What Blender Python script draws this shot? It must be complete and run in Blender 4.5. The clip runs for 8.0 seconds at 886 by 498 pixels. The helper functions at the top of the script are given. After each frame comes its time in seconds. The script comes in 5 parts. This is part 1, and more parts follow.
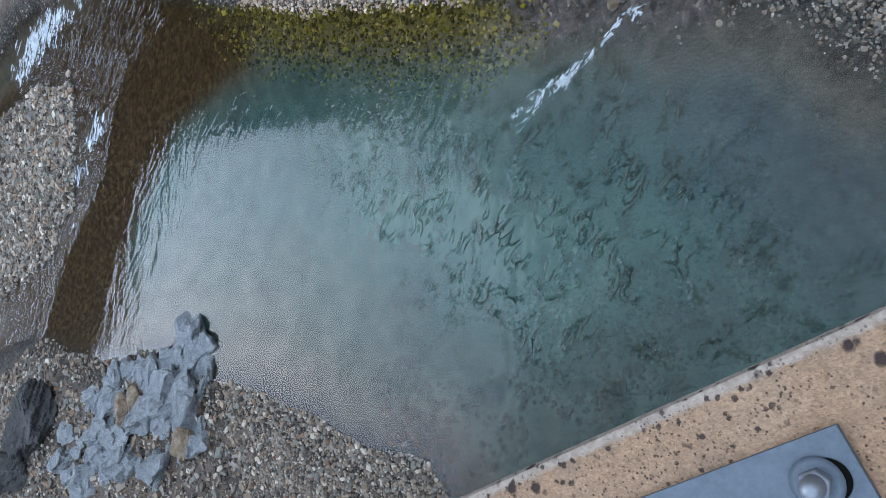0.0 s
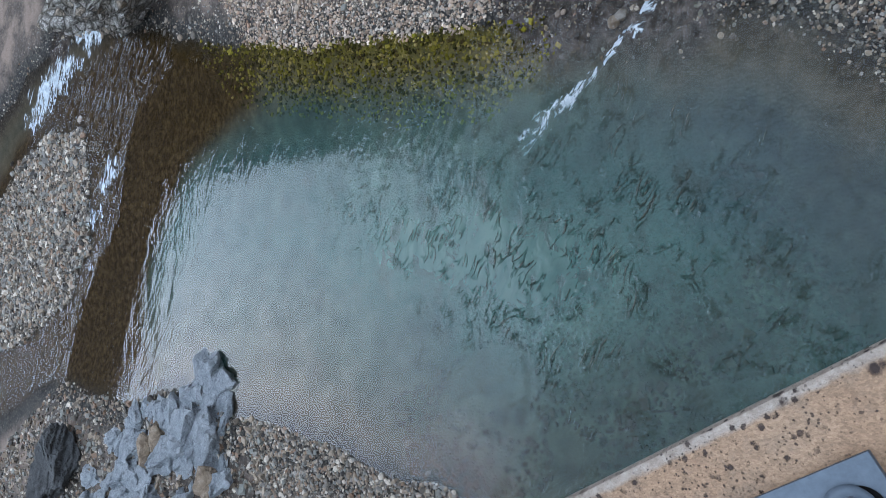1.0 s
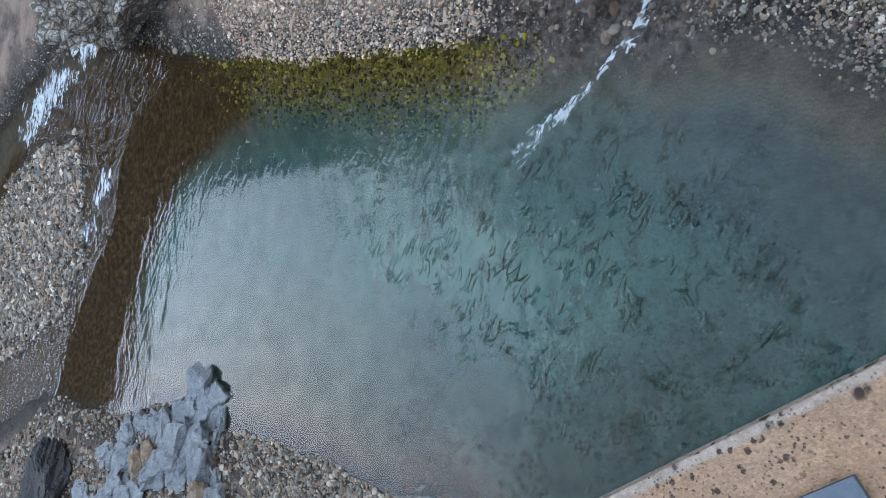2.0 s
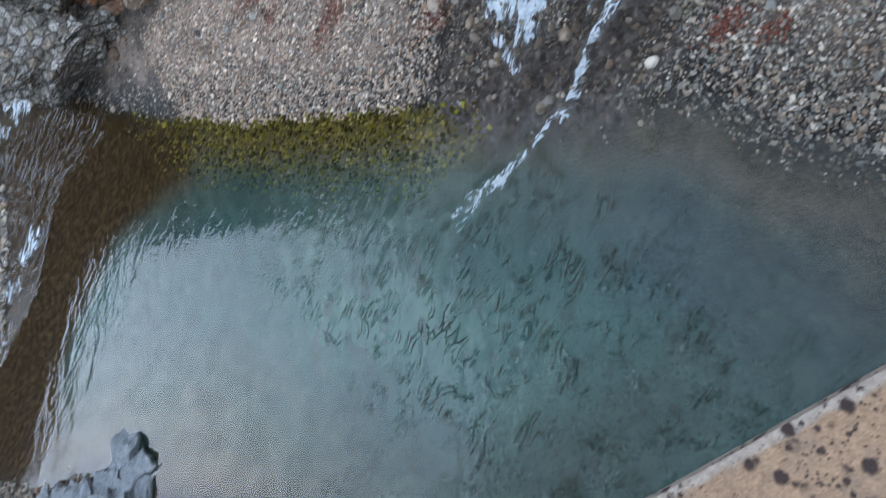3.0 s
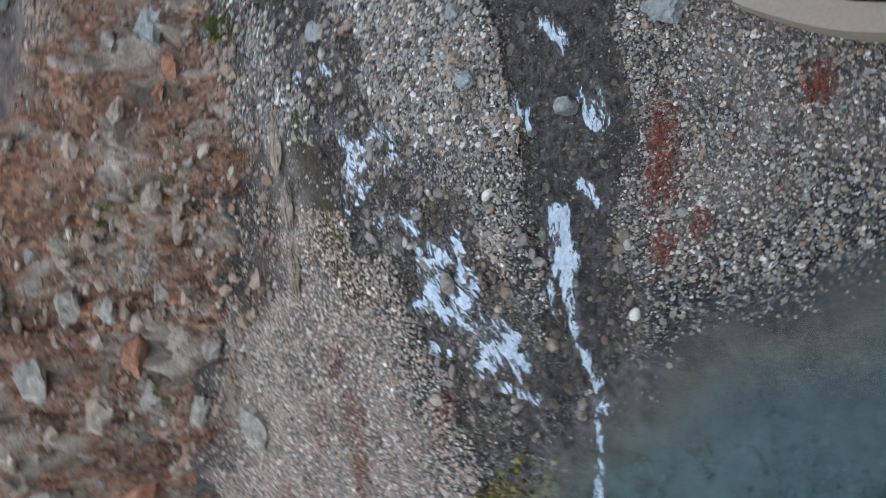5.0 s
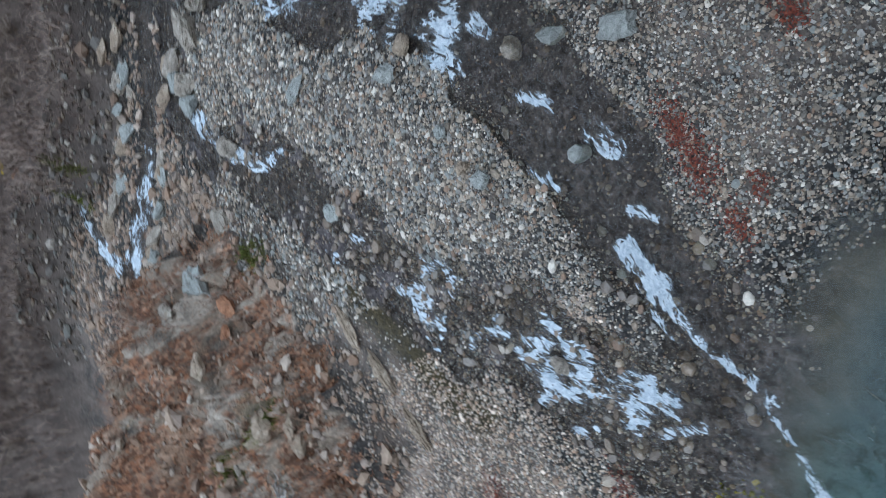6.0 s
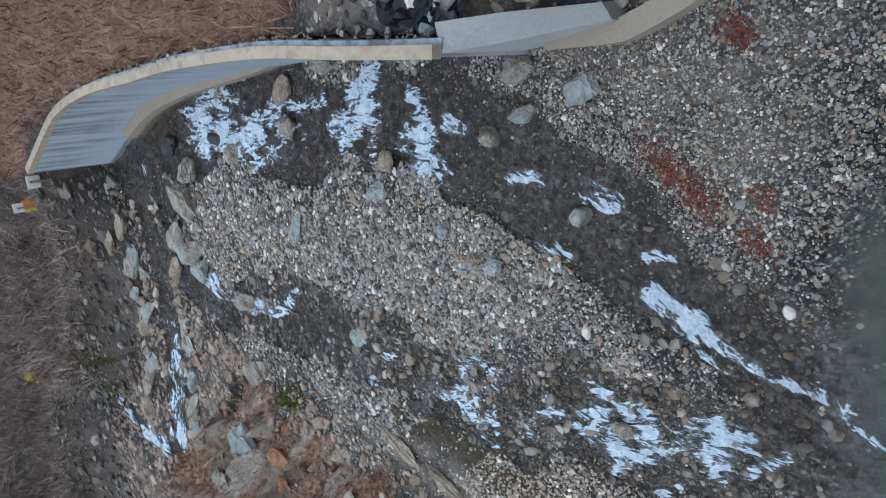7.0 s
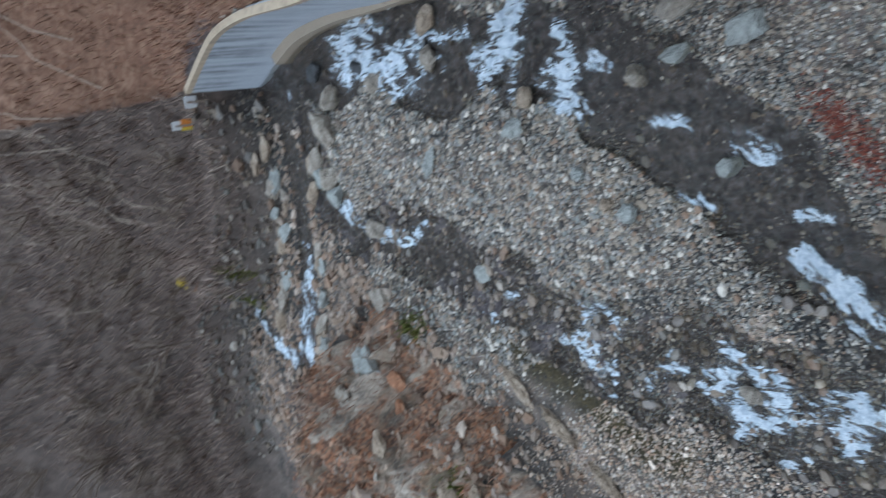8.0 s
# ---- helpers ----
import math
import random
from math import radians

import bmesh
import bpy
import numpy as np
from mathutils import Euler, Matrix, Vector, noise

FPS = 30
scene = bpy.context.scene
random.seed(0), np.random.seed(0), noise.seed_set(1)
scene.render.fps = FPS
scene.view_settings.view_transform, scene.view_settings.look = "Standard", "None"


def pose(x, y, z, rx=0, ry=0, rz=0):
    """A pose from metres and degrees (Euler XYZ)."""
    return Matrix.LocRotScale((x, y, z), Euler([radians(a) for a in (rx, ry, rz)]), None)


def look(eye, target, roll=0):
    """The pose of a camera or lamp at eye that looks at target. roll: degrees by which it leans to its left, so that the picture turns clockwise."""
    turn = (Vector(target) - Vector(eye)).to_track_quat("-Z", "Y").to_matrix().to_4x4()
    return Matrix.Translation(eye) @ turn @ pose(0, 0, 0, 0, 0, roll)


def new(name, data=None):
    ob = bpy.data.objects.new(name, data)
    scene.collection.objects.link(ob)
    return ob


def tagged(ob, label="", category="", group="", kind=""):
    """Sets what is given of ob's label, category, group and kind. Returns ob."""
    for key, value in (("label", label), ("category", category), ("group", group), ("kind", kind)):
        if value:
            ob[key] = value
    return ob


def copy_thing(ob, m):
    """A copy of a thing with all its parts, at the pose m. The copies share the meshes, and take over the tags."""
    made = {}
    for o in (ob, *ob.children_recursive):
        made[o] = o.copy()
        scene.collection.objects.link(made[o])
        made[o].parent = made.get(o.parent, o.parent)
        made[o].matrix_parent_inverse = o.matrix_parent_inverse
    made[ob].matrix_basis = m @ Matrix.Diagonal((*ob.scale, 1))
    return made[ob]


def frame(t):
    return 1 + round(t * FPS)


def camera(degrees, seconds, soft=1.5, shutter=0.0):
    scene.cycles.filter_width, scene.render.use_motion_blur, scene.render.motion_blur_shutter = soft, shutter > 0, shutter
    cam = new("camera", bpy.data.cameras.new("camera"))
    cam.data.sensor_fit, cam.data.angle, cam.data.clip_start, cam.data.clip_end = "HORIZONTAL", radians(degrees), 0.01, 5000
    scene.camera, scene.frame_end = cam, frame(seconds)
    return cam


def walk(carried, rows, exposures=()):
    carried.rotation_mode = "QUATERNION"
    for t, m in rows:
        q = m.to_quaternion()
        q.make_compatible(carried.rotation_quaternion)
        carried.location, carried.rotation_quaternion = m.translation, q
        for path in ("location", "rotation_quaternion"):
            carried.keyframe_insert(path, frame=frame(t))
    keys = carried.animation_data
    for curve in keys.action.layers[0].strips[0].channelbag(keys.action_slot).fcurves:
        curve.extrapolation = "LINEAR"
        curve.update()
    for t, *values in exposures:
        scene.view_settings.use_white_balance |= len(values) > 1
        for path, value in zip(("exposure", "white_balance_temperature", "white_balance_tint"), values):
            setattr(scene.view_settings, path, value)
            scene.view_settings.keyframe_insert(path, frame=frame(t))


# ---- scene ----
cam = camera(63.81, 8.0, soft=0.9, shutter=0.4)
PATH = [
    (0.0, pose(-0.000, -0.000, 6.999, 2.320, 38.475, -28.553)),
    (0.5, pose(0.007, 0.013, 6.994, 1.477, 39.160, -30.882)),
    (1.0, pose(0.010, 0.019, 6.994, 1.901, 39.664, -32.249)),
    (2.5, pose(0.042, 0.027, 6.987, 4.093, 38.066, -32.095)),
    (3.0, pose(0.077, 0.016, 6.992, 7.705, 34.631, -32.363)),
    (3.5, pose(0.151, 0.028, 6.989, 13.650, 33.240, -35.673)),
    (4.0, pose(0.189, 0.031, 6.988, 16.083, 35.397, -45.406)),
    (4.5, pose(0.215, 0.000, 7.013, 14.757, 37.928, -59.300)),
    (5.0, pose(0.252, 0.030, 7.000, 6.376, 42.538, -79.860)),
    (5.2, pose(0.271, 0.047, 7.046, 1.280, 44.168, -89.524)),
    (6.3, pose(-0.126, 0.099, 7.189, -14.274, 46.422, -127.213)),
    (6.5, pose(-0.136, 0.100, 7.176, -16.098, 45.801, -131.801)),
    (7.0, pose(-0.123, 0.086, 7.181, -17.782, 44.710, -140.100)),
    (7.2, pose(-0.121, 0.092, 7.165, -18.330, 44.934, -141.515)),
    (7.5, pose(-0.110, 0.102, 7.175, -18.889, 47.319, -141.034)),
    (8.0, pose(-0.094, 0.177, 7.193, -21.615, 55.638, -138.824)),
]
walk(cam, PATH, [(0.0, 1.40, 5950, 11), (5.2, 1.38, 5950, 11), (6.3, 1.34, 5780, 7), (8.0, 1.34, 5780, 7)])

# ---- daylight: clear cold sky, sun behind the hills ----
world = bpy.data.worlds.new("sky")
scene.world = world
world.use_nodes = True
wn = world.node_tree.nodes
sky = wn.new("ShaderNodeTexSky")
sky.sky_type = "NISHITA"
sky.sun_disc = False
sky.sun_elevation, sky.sun_rotation = radians(40), radians(295)
sky.air_density, sky.dust_density, sky.ozone_density = 1.0, 2.4, 3.0
wn["Background"].inputs["Strength"].default_value = 0.026
world.node_tree.links.new(sky.outputs["Color"], wn["Background"].inputs["Color"])
# thin high cloud that evens the sky out
veil, both = wn.new("ShaderNodeBackground"), wn.new("ShaderNodeAddShader")
veil.inputs["Color"].default_value, veil.inputs["Strength"].default_value = (0.76, 0.89, 1.0, 1), 0.70
world.node_tree.links.new(wn["Background"].outputs[0], both.inputs[0])
world.node_tree.links.new(veil.outputs[0], both.inputs[1])
world.node_tree.links.new(both.outputs[0], wn["World Output"].inputs["Surface"])
sun = new("sun", bpy.data.lights.new("sun", "SUN"))
sun.data.energy, sun.data.angle, sun.data.color = 0.26, radians(36), (0.68, 0.83, 1.0)
sun.matrix_world = look((-69.4, 32.4, 64.3), (0, 0, 0))


# ---- materials ----
class Nodes:
    """Short hand for building one node material."""

    def __init__(self, name, rough=0.8, metal=0.0, spec=0.4):
        self.mat = bpy.data.materials.new(name)
        self.mat.use_nodes = True
        self.tree = self.mat.node_tree
        self.out = self.tree.nodes["Material Output"]
        self.bsdf = self.tree.nodes["Principled BSDF"]
        self.bsdf.inputs["Roughness"].default_value = rough
        self.bsdf.inputs["Metallic"].default_value = metal
        self.bsdf.inputs["Specular IOR Level"].default_value = spec
        self.where = self.tree.nodes.new("ShaderNodeTexCoord").outputs["Object"]

    def node(self, kind, **sockets):
        n = self.tree.nodes.new(kind)
        for k, v in sockets.items():
            self.put(v, n.inputs[k])
        return n

    def put(self, value, socket):
        if isinstance(value, bpy.types.NodeSocket):
            self.tree.links.new(value, socket)
        else:
            socket.default_value = value

    def noise(self, scale, detail=4, rough=0.6, vec=None, warp=0.0):
        return self.node("ShaderNodeTexNoise", Vector=vec or self.where, Scale=scale, Detail=detail, Roughness=rough, Distortion=warp).outputs["Fac"]

    def cells(self, scale, feature="F1", out="Distance", vec=None):
        n = self.node("ShaderNodeTexVoronoi", Vector=vec or self.where, Scale=scale)
        n.feature = feature
        return n.outputs[out]

    def stretch(self, sx, sy, sz, turn=0.0):
        n = self.node("ShaderNodeMapping", Vector=self.where)
        n.vector_type = "TEXTURE"
        n.inputs["Scale"].default_value = (1 / sx, 1 / sy, 1 / sz)
        n.inputs["Rotation"].default_value = (0, 0, radians(turn))
        return n.outputs["Vector"]

    def ramp(self, fac, *stops, hard=False):
        n = self.node("ShaderNodeValToRGB", Fac=fac)
        r = n.color_ramp
        r.interpolation = "CONSTANT" if hard else "LINEAR"
        while len(r.elements) < len(stops):
            r.elements.new(0.5)
        for e, (p, c) in zip(r.elements, stops):
            e.position = p
            e.color = (*c, 1) if isinstance(c, tuple) else (c, c, c, 1)
        return n.outputs["Color"]

    def mix(self, fac, a, b, blend="MIX"):
        n = self.tree.nodes.new("ShaderNodeMix")
        n.data_type, n.blend_type = "RGBA", blend
        fac = fac if not isinstance(fac, tuple) else fac[0]
        self.put(fac, n.inputs[0])
        for v, s in ((a, n.inputs[6]), (b, n.inputs[7])):
            self.put((*v, 1) if isinstance(v, tuple) else v, s)
        return n.outputs[2]

    def calc(self, op, a, b=0.5):
        n = self.tree.nodes.new("ShaderNodeMath")
        n.operation = op
        self.put(a, n.inputs[0])
        self.put(b, n.inputs[1])
        return n.outputs[0]

    def attr(self, name):
        n = self.tree.nodes.new("ShaderNodeAttribute")
        n.attribute_name = name
        return n.outputs["Fac"]

    def island(self):
        return self.tree.nodes.new("ShaderNodeNewGeometry").outputs["Random Per Island"]

    def rand(self):
        return self.tree.nodes.new("ShaderNodeObjectInfo").outputs["Random"]

    def bump(self, height, strength=0.4, dist=0.02):
        n = self.node("ShaderNodeBump", Height=height)
        n.inputs["Strength"].default_value, n.inputs["Distance"].default_value = strength, dist
        return n.outputs["Normal"]

    def done(self, color, normal=None, rough=None):
        self.put(self.mix(1.0, color, (0.795, 0.755, 0.735), "MULTIPLY"), self.bsdf.inputs["Base Color"])
        if normal is not None:
            self.put(normal, self.bsdf.inputs["Normal"])
        if rough is not None:
            self.put(rough, self.bsdf.inputs["Roughness"])
        return self.mat


PEBBLE = ((0.0, (0.14, 0.128, 0.115)), (0.11, (0.34, 0.285, 0.225)), (0.24, (0.22, 0.22, 0.215)), (0.36, (0.43, 0.375, 0.31)),
          (0.47, (0.05, 0.047, 0.046)), (0.57, (0.25, 0.27, 0.26)), (0.67, (0.29, 0.20, 0.145)), (0.75, (0.72, 0.68, 0.61)),
          (0.83, (0.16, 0.135, 0.11)), (0.91, (0.36, 0.355, 0.34)))


def stone_material(name, rough, gain, single=False, warm=0.0):
    m = Nodes(name, rough)
    r = m.rand() if single else m.island()
    c = m.ramp(r, *PEBBLE, hard=True)
    grain = m.noise(38, 5, 0.7)
    c = m.mix(0.65, c, m.ramp(grain, (0.25, 0.4), (0.75, 1.4)), "MULTIPLY")
    c = m.mix(m.ramp(m.noise(7, 3), (0.45, 0.0), (0.75, 0.45)), c, (0.30, 0.27, 0.22))
    if warm:
        c = m.mix(warm, c, m.ramp(m.noise(3.1, 5, 0.7), (0.3, (0.22, 0.115, 0.07)), (0.5, (0.40, 0.27, 0.19)), (0.7, (0.46, 0.36, 0.28))))
    c = m.mix(1.0, c, (gain * 1.03, gain, gain * 0.96), "MULTIPLY")
    return m.done(c, m.bump(grain, 0.5, 0.01))


def ground_material():
    m = Nodes("river_ground", 0.9)
    # fine gravel between the stones
    tint = m.cells(26, out="Color")
    split = m.node("ShaderNodeSeparateColor", Color=tint).outputs[0]
    grit = m.ramp(split, (0.0, (0.035, 0.032, 0.03)), (0.3, (0.105, 0.095, 0.082)), (0.6, (0.07, 0.07, 0.068)), (0.85, (0.20, 0.185, 0.16)), hard=True)
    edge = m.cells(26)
    # shade between the grains is put into the colour, darker towards cell edges
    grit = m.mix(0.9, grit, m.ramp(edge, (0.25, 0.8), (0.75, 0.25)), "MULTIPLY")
    sand = m.ramp(m.noise(60, 4), (0.3, (0.19, 0.145, 0.115)), (0.7, (0.42, 0.33, 0.275)))
    c = m.mix(m.calc("MULTIPLY", m.attr("sand"), m.ramp(m.noise(1.8), (0.4, 0.25), (0.6, 1.0))), grit, sand)
    # broken rock with leaf litter on the slopes
    block = m.ramp(m.attr("facet"), (0.0, (0.40, 0.33, 0.255)), (0.16, (0.43, 0.39, 0.33)), (0.3, (0.30, 0.265, 0.18)), (0.42, (0.55, 0.49, 0.415)),
                   (0.55, (0.36, 0.30, 0.24)), (0.66, (0.44, 0.25, 0.155)), (0.75, (0.47, 0.42, 0.35)), (0.88, (0.22, 0.18, 0.14)), hard=True)
    weather = m.noise(2.4, 9, 0.74, None, 0.5)
    block = m.mix(0.45, block, m.ramp(weather, (0.3, (0.19, 0.125, 0.08)), (0.5, (0.48, 0.37, 0.27)), (0.7, (0.66, 0.56, 0.45))))
    block = m.mix(0.75, block, m.ramp(m.noise(19, 7, 0.78), (0.3, 0.4), (0.7, 1.5)), "MULTIPLY")
    leafy = m.ramp(m.node("ShaderNodeSeparateColor", Color=m.cells(17, out="Color")).outputs[1],
                   (0.0, (0.15, 0.065, 0.035)), (0.3, (0.36, 0.155, 0.078)), (0.55, (0.24, 0.15, 0.10)), (0.8, (0.45, 0.25, 0.15)), hard=True)
    slope = m.mix(m.ramp(m.calc("ADD", m.noise(0.8, 6, 0.66, m.stretch(1, 0.6, 1, 20), 0.5), m.calc("MULTIPLY", m.attr("cleft"), 0.10)), (0.475, 0.0), (0.56, 0.88)), block, leafy)
    c = m.mix(m.ramp(m.calc("ADD", m.attr("litter"), m.calc("MULTIPLY", m.calc("SUBTRACT", m.noise(2.2, 6, 0.7), 0.5), 0.9)), (0.4, 0.0), (0.6, 1.0)), c, slope)
    hill = m.ramp(m.noise(1.6, 9, 0.75, m.stretch(1, 1, 0.5)), (0.3, (0.04, 0.03, 0.025)), (0.48, (0.105, 0.078, 0.064)), (0.62, (0.18, 0.137, 0.112)), (0.8, (0.25, 0.20, 0.165)))
    c = m.mix(m.attr("hill"), c, hill)
    c = m.mix(m.calc("MULTIPLY", m.attr("path"), 0.8), c, m.ramp(m.noise(8, 6, 0.7), (0.3, (0.085, 0.062, 0.05)), (0.7, (0.17, 0.13, 0.105))))
    grass = m.ramp(m.noise(9, 6, 0.7, m.stretch(1, 0.3, 1, 35)), (0.3, (0.10, 0.055, 0.035)), (0.5, (0.25, 0.135, 0.085)), (0.72, (0.38, 0.25, 0.165)))
    c = m.mix(m.ramp(m.calc("ADD", m.attr("dry_grass"), m.calc("MULTIPLY", m.calc("SUBTRACT", m.noise(1.7, 5), 0.5), 0.8)), (0.42, 0.0), (0.6, 1.0)), c, grass)
    # algae along the quiet shore, silt on the deep bed
    alg = m.ramp(m.noise(6, 8, 0.78), (0.36, (0.035, 0.033, 0.010)), (0.47, (0.105, 0.098, 0.018)), (0.57, (0.22, 0.195, 0.035)), (0.72, (0.38, 0.32, 0.09)))
    c = m.mix(m.ramp(m.calc("ADD", m.attr("algae"), m.calc("MULTIPLY", m.calc("SUBTRACT", m.noise(3.5, 6, 0.7), 0.5), 1.1)), (0.38, 0.0), (0.62, 0.95)), c, alg)
    silt = m.ramp(m.noise(2.4, 6, 0.65), (0.3, (0.11, 0.10, 0.07)), (0.6, (0.23, 0.21, 0.155)), (0.8, (0.36, 0.33, 0.26)))
    c = m.mix(m.calc("MULTIPLY", m.attr("silt"), 0.8), c, silt)
    c = m.mix(m.calc("MULTIPLY", m.attr("dark_moss"), 0.9), c, m.ramp(m.noise(10, 8, 0.78), (0.34, (0.012, 0.009, 0.004)), (0.5, (0.055, 0.042, 0.015)), (0.68, (0.15, 0.11, 0.05))))
    # brown bed; the reflected skyline is put into the colour as its outer edge
    c = m.mix(m.attr("brown_bed"), c, m.ramp(m.noise(9, 8, 0.8), (0.34, (0.014, 0.008, 0.003)), (0.5, (0.058, 0.038, 0.013)), (0.66, (0.17, 0.118, 0.045))))
    c = m.mix(m.calc("MULTIPLY", m.attr("brook_bed"), 0.92), c, m.ramp(m.noise(8, 8, 0.82), (0.36, (0.030, 0.027, 0.029)), (0.48, (0.095, 0.083, 0.086)), (0.57, (0.17, 0.15, 0.15)), (0.68, (0.36, 0.32, 0.30))))
    h = m.mix(0.5, edge, m.noise(30, 6, 0.7))
    # under water the stones lose their own gloss
    m.put(m.ramp(m.attr("wet"), (0.0, 0.4), (1.0, 0.03)), m.bsdf.inputs["Specular IOR Level"])
    return m.done(c, m.bump(h, 0.7, 0.03), 0.9)


def water_material():
    m = Nodes("river_water", 0.05)
    depth = m.attr("depth")
    rush, chop = m.attr("rush"), m.attr("chop")
    # long swell, wind ripples across it, short steep wavelets where the jet stirs the pool
    swell = m.noise(1.6, 1, 0.5, m.stretch(0.5, 1.3, 1, 50), 0.9)
    ripple = m.noise(6.4, 1, 0.4, m.stretch(0.8, 1.3, 1, 54), 0.9)
    cross = m.noise(5.0, 0, 0.5, m.stretch(0.45, 1.35, 1, 24), 1.2)
    calm = m.noise(0.9, 3, 0.5, None, 0.5)
    steep = m.ramp(m.noise(3.4, 1.5, 0.5, m.stretch(0.75, 1.7, 1, 27), 1.4), (0.46, 0.0), (0.515, 1.0), (0.57, 0.0))
    steep = m.calc("MULTIPLY", steep, m.ramp(m.noise(3.0, 2, 0.6), (0.47, 0.0), (0.62, 1.0)))
    steep = m.calc("MULTIPLY", steep, m.attr("stir"))
    # the brooks run in streaks along their course
    course = m.node("ShaderNodeCombineXYZ", X=m.attr("along"), Y=m.attr("across")).outputs[0]
    run = m.node("ShaderNodeMapping", Vector=course)
    run.inputs["Scale"].default_value = (1.0, 2.6, 1.0)
    run = run.outputs[0]
    streak = m.noise(4.5, 3, 0.6, run, 0.8)
    swell, ripple, cross = (m.calc("SUBTRACT", w, 0.5) for w in (swell, ripple, cross))
    h = m.calc("ADD", m.calc("MULTIPLY", swell, 0.9), m.calc("MULTIPLY", ripple, m.ramp(calm, (0.35, 0.15), (0.65, 0.75))))
    h = m.calc("MULTIPLY", m.calc("ADD", h, m.calc("MULTIPLY", cross, m.ramp(chop, (0.05, 0.1), (0.2, 1.0)))), chop)
    h = m.calc("ADD", h, m.calc("MULTIPLY", streak, m.calc("MULTIPLY", rush, 0.85)))
    h = m.calc("ADD", h, m.calc("MULTIPLY", steep, 0.19))
    normal = m.bump(h, 1.0, 0.12)
    clear = m.node("ShaderNodeBsdfTransparent", Color=m.mix(depth, (0.90, 0.87, 0.80), (0.50, 0.70, 0.74)))
    murk = m.node("ShaderNodeBsdfDiffuse", Normal=m.bump(h, 1.0, 0.2))
    cloud = m.calc("ADD", m.calc("MULTIPLY", m.noise(0.45, 3, 0.5, None, 0.4), 0.6), m.calc("MULTIPLY", m.noise(1.9, 5, 0.65, m.stretch(0.6, 1.2, 1, 40), 0.9), 0.4))
    teal = m.mix(m.ramp(cloud, (0.36, 0.0), (0.64, 1.0)), (0.016, 0.066, 0.066), (0.048, 0.122, 0.108))
    teal = m.mix(m.attr("slate"), teal, m.mix(m.ramp(cloud, (0.4, 0.0), (0.6, 1.0)), (0.032, 0.072, 0.088), (0.060, 0.108, 0.118)))
    # pale silt that the jet carries into the pool
    wisp = m.ramp(m.noise(1.5, 6, 0.62, m.stretch(0.6, 1.3, 1, 35), 1.3), (0.36, 0.15), (0.62, 1.0))
    teal = m.mix(m.calc("MULTIPLY", m.attr("plume"), wisp), teal, (0.118, 0.200, 0.160))
    smudge = m.ramp(m.noise(2.6, 6, 0.7, m.stretch(0.8, 1.1, 1, 55), 1.0), (0.34, 0.5), (0.48, 1.0))
    m.put(m.mix(1.0, teal, smudge, "MULTIPLY"), murk.inputs["Color"])
    body = m.node("ShaderNodeMixShader", Fac=depth)
    m.put(clear.outputs[0], body.inputs[1])
    m.put(murk.outputs[0], body.inputs[2])
    gloss = m.node("ShaderNodeBsdfGlossy", Roughness=0.06, Normal=normal)
    face = m.node("ShaderNodeMixShader", Fac=m.node("ShaderNodeFresnel", IOR=1.45, Normal=normal).outputs[0])
    m.put(body.outputs[0], face.inputs[1])
    m.put(gloss.outputs[0], face.inputs[2])
    # broken white water: bubbly lace, closing to white in the core
    bubble = m.noise(2.5, 6, 0.66, run, 1.3)
    thread = m.calc("MINIMUM", m.calc("MULTIPLY", m.calc("ABSOLUTE", m.calc("SUBTRACT", m.noise(1.9, 4, 0.6, run, 1.6), 0.5)), 6.0), 1.0)
    lace = m.calc("SUBTRACT", m.calc("ADD", m.calc("MULTIPLY", m.ramp(bubble, (0.35, 0.0), (0.65, 1.0)), 0.85), 0.25), m.calc("MULTIPLY", thread, 0.6))
    foam = m.attr("foam")
    spray = m.calc("ADD", foam, m.calc("MULTIPLY", m.calc("SUBTRACT", lace, 0.35), m.ramp(foam, (0.06, 0.0), (0.35, 1.5))))
    white = m.ramp(spray, (0.44, 0.0), (0.72, 0.24), (1.4, 0.88))
    froth = m.node("ShaderNodeBsdfDiffuse", Color=m.mix(m.ramp(m.noise(9, 5, 0.7, None, 0.6), (0.36, 0.0), (0.6, 1.0)), (0.44, 0.51, 0.58), (0.84, 0.88, 0.92)), Normal=m.bump(m.noise(9, 6, 0.7, run), 1.0, 0.08))
    top = m.node("ShaderNodeMixShader", Fac=white)
    m.put(face.outputs[0], top.inputs[1])
    m.put(froth.outputs[0], top.inputs[2])
    m.tree.links.new(top.outputs[0], m.out.inputs["Surface"])
    return m.mat


